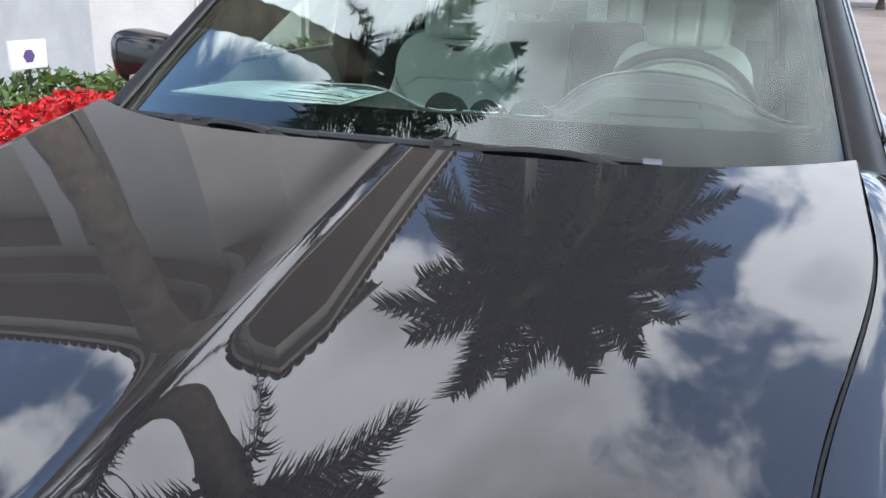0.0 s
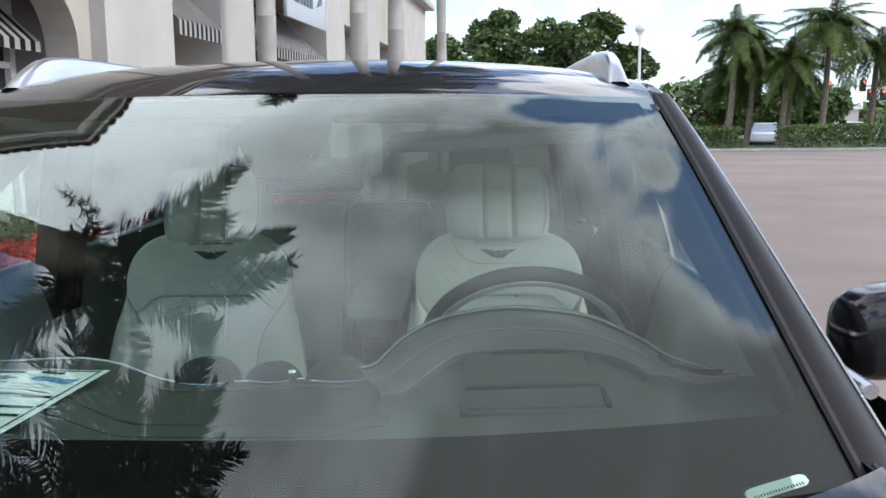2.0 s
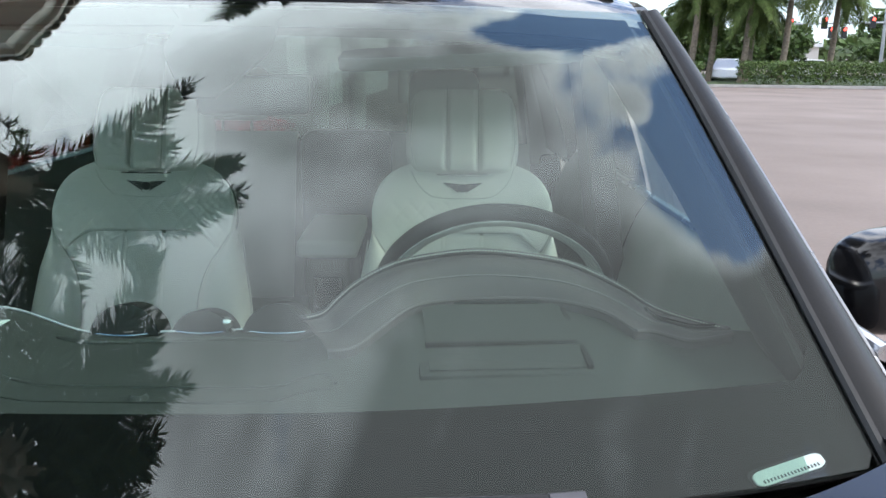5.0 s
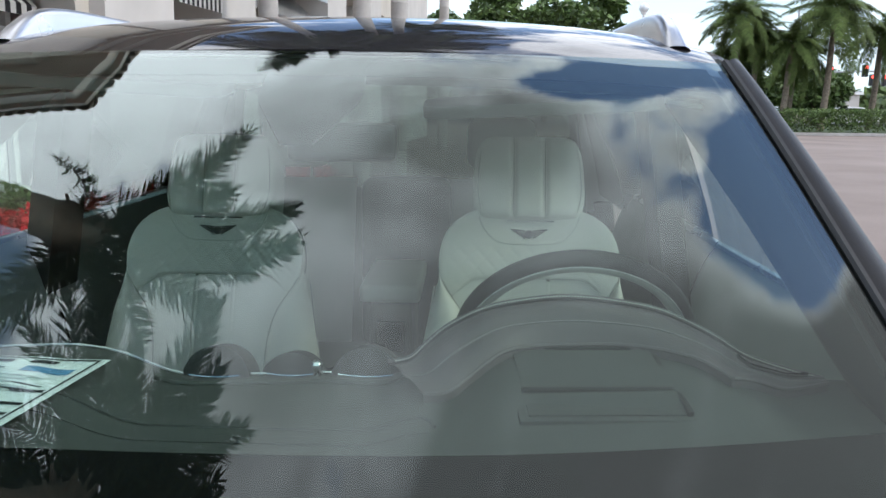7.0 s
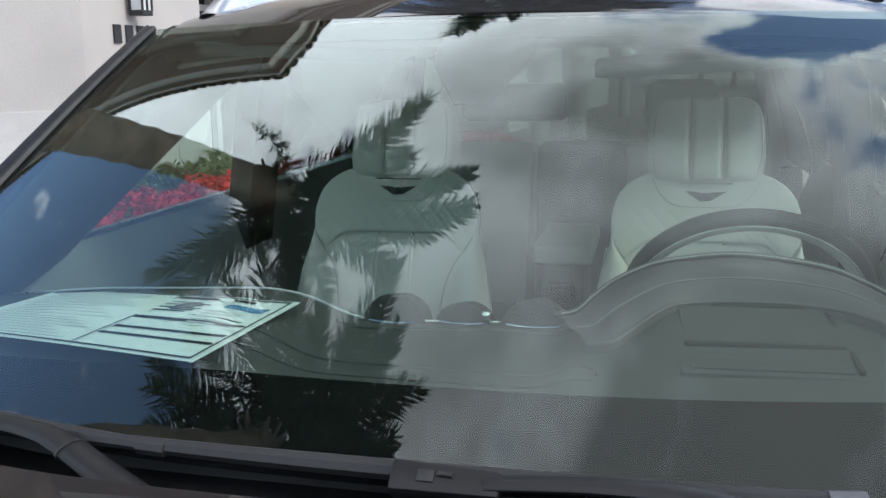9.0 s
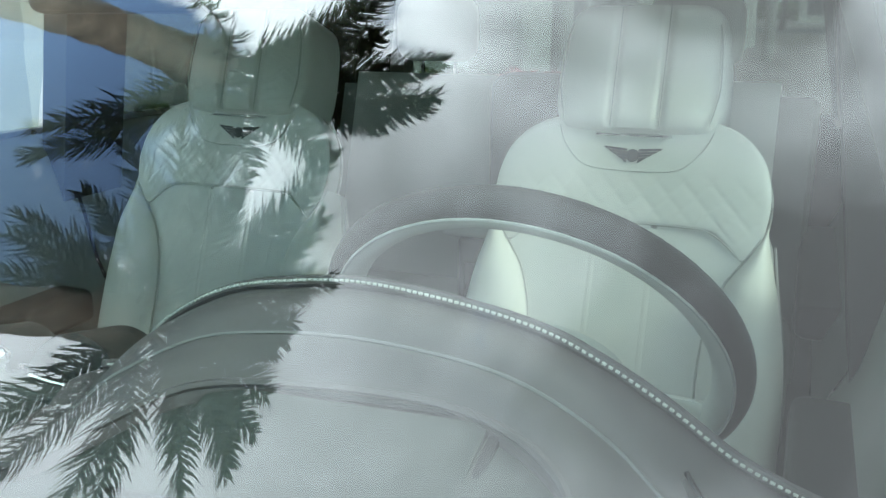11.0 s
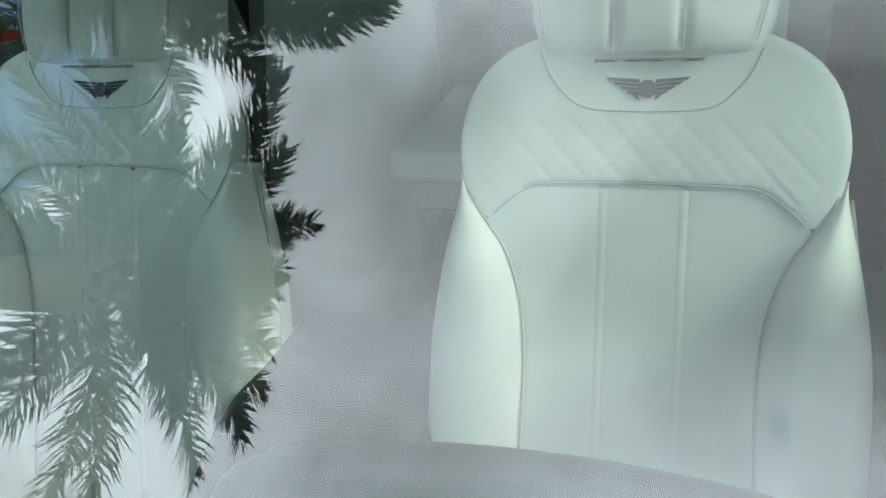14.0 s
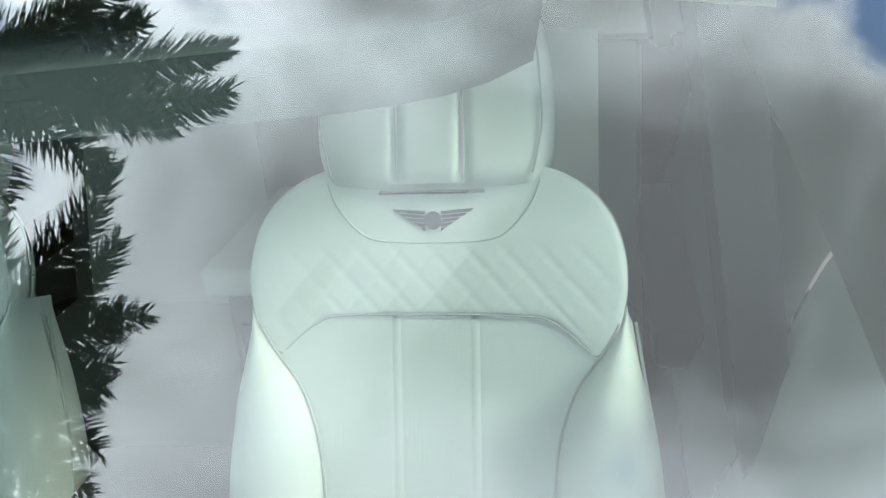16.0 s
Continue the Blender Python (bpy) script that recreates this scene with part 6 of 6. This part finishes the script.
# ---- broad trees ----
def tree(x, y, height, spread, seed, leaves=9000):
    r = np.random.default_rng(seed)
    t = thing("broad_tree", "leafy broad tree beyond the building", "tree", "broad trees", m=Matrix.Translation((x, y, 0)))
    bm = tube([(0, 0, 0), (0.05, 0, height * 0.2), (0.0, 0.05, height * 0.42)], [0.28, 0.22, 0.17], 10)
    for k in range(6):
        a = k * 1.05 + r.uniform(-0.2, 0.2)
        tube([(0, 0, height * 0.36), (spread * 0.3 * math.cos(a), spread * 0.3 * math.sin(a), height * 0.55), (spread * 0.6 * math.cos(a), spread * 0.6 * math.sin(a), height * 0.75)], [0.12, 0.08, 0.03], 7, bm)
    part("trunk", bm, M_BARK, t)
    cl = []
    for k in range(34):
        a, q = r.uniform(0, 2 * math.pi), math.sqrt(r.uniform(0, 1))
        z = r.uniform(0.30, 0.97)
        rr = spread * q * math.sqrt(max(0.05, 1 - ((z - 0.60) / 0.46) ** 2))
        c = np.array([rr * math.cos(a), rr * math.sin(a), z * height])
        d = r.normal(size=(leaves // 34, 3))
        d /= np.linalg.norm(d, axis=1)[:, None]
        d *= (spread * 0.28) * r.uniform(0.5, 1.0, (len(d), 1)) ** 0.5
        d[:, 2] *= 0.7
        cl.append(c + d)
    v, f = leaf_quads(np.concatenate(cl), 0.27, r, 0.5)
    quads("crown", v, f, M_LEAF, t)
    return t


for x, y, h, s, sd in ((3.4, 60, 8.6, 3.4, 51), (8.2, 58, 8.3, 3.6, 52), (6.0, 66, 8.0, 3.5, 53), (-1.5, 70, 8.0, 4.0, 54)):
    tree(x, y, h, s, sd)
for x, y, h, s, sd in ((17.5, 60, 4.6, 2.4, 61), (21.5, 63, 4.0, 2.2, 62), (26.0, 66, 3.8, 2.4, 63), (31.0, 80, 4.4, 3.0, 64), (46, 62, 6.0, 3.4, 55), (40, 75, 5.5, 3.4, 56), (33, 46, 5.6, 2.7, 57), (60, 70, 7, 4, 58)):
    tree(x, y, h, s, sd, 3400)

# ---- hedges across the car park ----
for x0, x1, y0, y1, h in ((16.8, 31.0, 46.0, 47.6, 1.35), (32.5, 60.0, 46.0, 47.6, 1.3), (11.6, 15.2, 47.5, 48.8, 1.25)):
    n = int((x1 - x0) * 900)
    p = np.stack([rng.uniform(x0, x1, n), rng.uniform(y0, y1, n), 0.12 + (h - 0.12) * rng.uniform(0, 1, n) ** 0.55 + 0.06 * rng.normal(size=n) * 0.5], 1)
    v, f = leaf_quads(p, 0.085, rng, 0.6)
    tagged(quads("far_hedge", v, f, M_BUSH), "clipped green hedge along the car park", "hedge", "far hedges", "stuff")
slab("kerb_far", 11.2, 61.0, 45.6, 45.85, 0.0, 0.15, M_KERB, "pale kerb before the far hedge", 0.02)
slab("verge", 11.2, 120.0, 45.85, 61.0, 0.0, 0.12, M_GRASS, "grass verge behind the kerb")

# ---- street furniture and traffic ----
lamp = thing("street_lamp", "white lamp post with a globe head", "lamp post", m=Matrix.Translation((8.45, 42, 0)))
part("post", tube([(0, 0, 0), (0, 0, 5.7)], [0.09, 0.06], 10), M_WHITE, lamp)
gb = bmesh.new()
bmesh.ops.create_uvsphere(gb, u_segments=16, v_segments=10, radius=0.24)
bmesh.ops.transform(gb, verts=gb.verts, matrix=Matrix.Translation((0, 0, 5.95)))
part("globe", gb, M_LAMPGLASS, lamp)
part("collar", disc(0.12, 0.16, 5.65, 5.77, 12), M_WHITE, lamp)

mast = thing("traffic_signal", "steel traffic signal mast with hanging signal heads", "traffic light", m=Matrix.Translation((38.0, 70, 0)))
part("mast", tube([(0, 0, 0), (0, 0, 5.2)], [0.2, 0.14], 10), M_GALV, mast)
part("mast_arm", tube([(0, 0, 4.35), (-11.5, 0, 4.05)], [0.10, 0.06], 8), M_GALV, mast)
for k, (x, z) in enumerate(((-9.5, 4.1), (-6.8, 4.2), (-6.2, 3.5), (-5.2, 3.5), (-3.0, 4.3))):
    hd = part("signal_head", box(x - 0.2, x + 0.2, -0.2, 0.15, z - 0.45, z + 0.45, 0.03), M_IRON, mast, "", False)
    part("signal_lamp", disc(0.13, 0.13, 0, 0.02, 12, m=pose(x, -0.21, z + 0.25, 90, 0, 0)), M_REDLIGHT, hd)
shop = thing("green_signal", "lit green signal on a dark post", "traffic light", m=Matrix.Translation((22.0, 67, 0)))
part("post", tube([(0, 0, 0), (0, 0, 3.6)], 0.07, 8), M_GALV, shop)
part("head", box(-0.18, 0.18, -0.18, 0.15, 3.0, 3.9, 0.03), M_IRON, shop, "", False)
part("lamp", disc(0.14, 0.14, 0, 0.02, 12, m=pose(0, -0.19, 3.2, 90, 0, 0)), M_GREENLIGHT, shop)
for x, y, h in ((36.0, 70, 10.0), (47.5, 66, 9.5), (26.5, 72, 9.0)):
    p_ = thing("utility_pole", "plain grey utility pole", "pole", "utility poles", m=Matrix.Translation((x, y, 0)))
    part("shaft", tube([(0, 0, 0), (0, 0, h)], [0.15, 0.1], 8), M_GALV, p_)


def far_car(x, y, turn, paint, label, long=4.6, high=1.45):
    c = thing("parked_car", label, "car", "far cars", m=pose(x, y, 0, 0, 0, turn))
    side = [(-long / 2, 0.35), (-long / 2 + 0.05, 0.75), (-long * 0.28, 0.88), (-long * 0.14, high - 0.06), (long * 0.02, high), (long * 0.2, high - 0.05), (long * 0.37, 0.95), (long / 2 - 0.03, 0.85), (long / 2, 0.4), (long / 2 - 0.3, 0.25), (-long / 2 + 0.3, 0.25)]
    bm = prism(side, -0.88, 0.88)
    for v in bm.verts:
        if v.co.z > 0.9:
            v.co.y *= 0.74
    bmesh.ops.bevel(bm, geom=bm.edges[:], offset=0.05, segments=2, affect="EDGES", clamp_overlap=True)
    part("body", bm, paint, c)
    for sg in (-1, 1):
        w = bmesh.new()
        q = [w.verts.new((a, sg * (0.89 - 0.18 * (b - 0.9) / 0.5), b)) for a, b in ((-long * 0.24, 0.93), (-long * 0.13, high - 0.12), (long * 0.19, high - 0.12), (long * 0.32, 0.96))]
        w.faces.new(q)
        bmesh.ops.solidify(w, geom=w.faces[:], thickness=0.02)
        part("side_window", w, M_DARKROOM, c, "", False)
        for a in (-long * 0.31, long * 0.31):
            wh = part("wheel", disc(0.33, 0.33, -0.11, 0.11, 20, m=pose(a, sg * 0.80, 0.33, 90, 0, 0)), M_RUBBER, c)
            part("rim", disc(0.2, 0.2, -0.12, 0.12, 14, m=pose(a, sg * 0.80, 0.33, 90, 0, 0)), M_SILVER, wh)
    return c


far_car(19.0, 55.5, 70, M_SILVER, "silver saloon car parked behind the hedge")
far_car(29.5, 68.5, 0, M_WHITE, "white car on the far road")
far_car(30.5, 72.0, 0, M_SIGNDARK, "dark blue car on the far road")
far_car(8.6, 47.0, 95, M_SIGNDARK, "dark blue saloon car on the car park")
truck = thing("box_truck", "white box truck with a red side on the road", "truck", m=pose(21.6, 69.0, 0, 0, 0, 0))
part("cargo_box", box(-3.2, 2.0, -1.15, 1.15, 0.9, 3.1, 0.04), M_TRUCKRED, truck, "red cargo box")
part("box_top", box(-3.2, 2.0, -1.17, 1.17, 2.75, 3.13, 0.03), M_WHITE, truck)
part("cab", box(2.05, 3.9, -1.05, 1.05, 0.6, 2.4, 0.18, 3), M_WHITE, truck)
part("chassis", box(-3.2, 3.8, -0.9, 0.9, 0.45, 0.9), M_IRON, truck)
for a in (-2.0, 2.9):
    for sg in (-1, 1):
        part("wheel", disc(0.45, 0.45, -0.14, 0.14, 20, m=pose(a, sg * 0.95, 0.45, 90, 0, 0)), M_RUBBER, truck)
# buildings across the road
for x, y, w, d, h in ((36, 100, 16, 10, 2.7), (70, 105, 22, 10, 3.0), (8, 104, 18, 10, 2.8)):
    b_ = thing("far_building", "low pale building across the road", "building", "far buildings", m=Matrix.Translation((x, y, 0)))
    part("wall", box(-w / 2, w / 2, 0, d, 0, h), M_FARWALL, b_, "", False)
    part("roof", box(-w / 2 - 0.3, w / 2 + 0.3, -0.3, d, h, h + 0.35), M_WHITE, b_, "", False)
    for k in range(int(w / 3)):
        part("window", box(-w / 2 + 0.8 + 3 * k, -w / 2 + 2.4 + 3 * k, -0.06, 0.02, 0.8, 2.6), M_DARKROOM, b_, "", False)
# distant tree line
n = 26000
a = rng.uniform(-1.3, 1.5, n)
dd = rng.uniform(118, 150, n)
hh = (4.5 + 2.5 * np.sin(a * 23) * np.cos(a * 11) + 1.2 * np.sin(a * 57)) * rng.uniform(0, 1, n) ** 0.6
v, f = leaf_quads(np.stack([dd * np.sin(a), dd * np.cos(a), np.maximum(hh, 0.2)], 1), 0.9, rng, 0.6)
tagged(quads("distant_woods", v, f, M_LEAF), "distant line of green trees", "woods", kind="stuff")
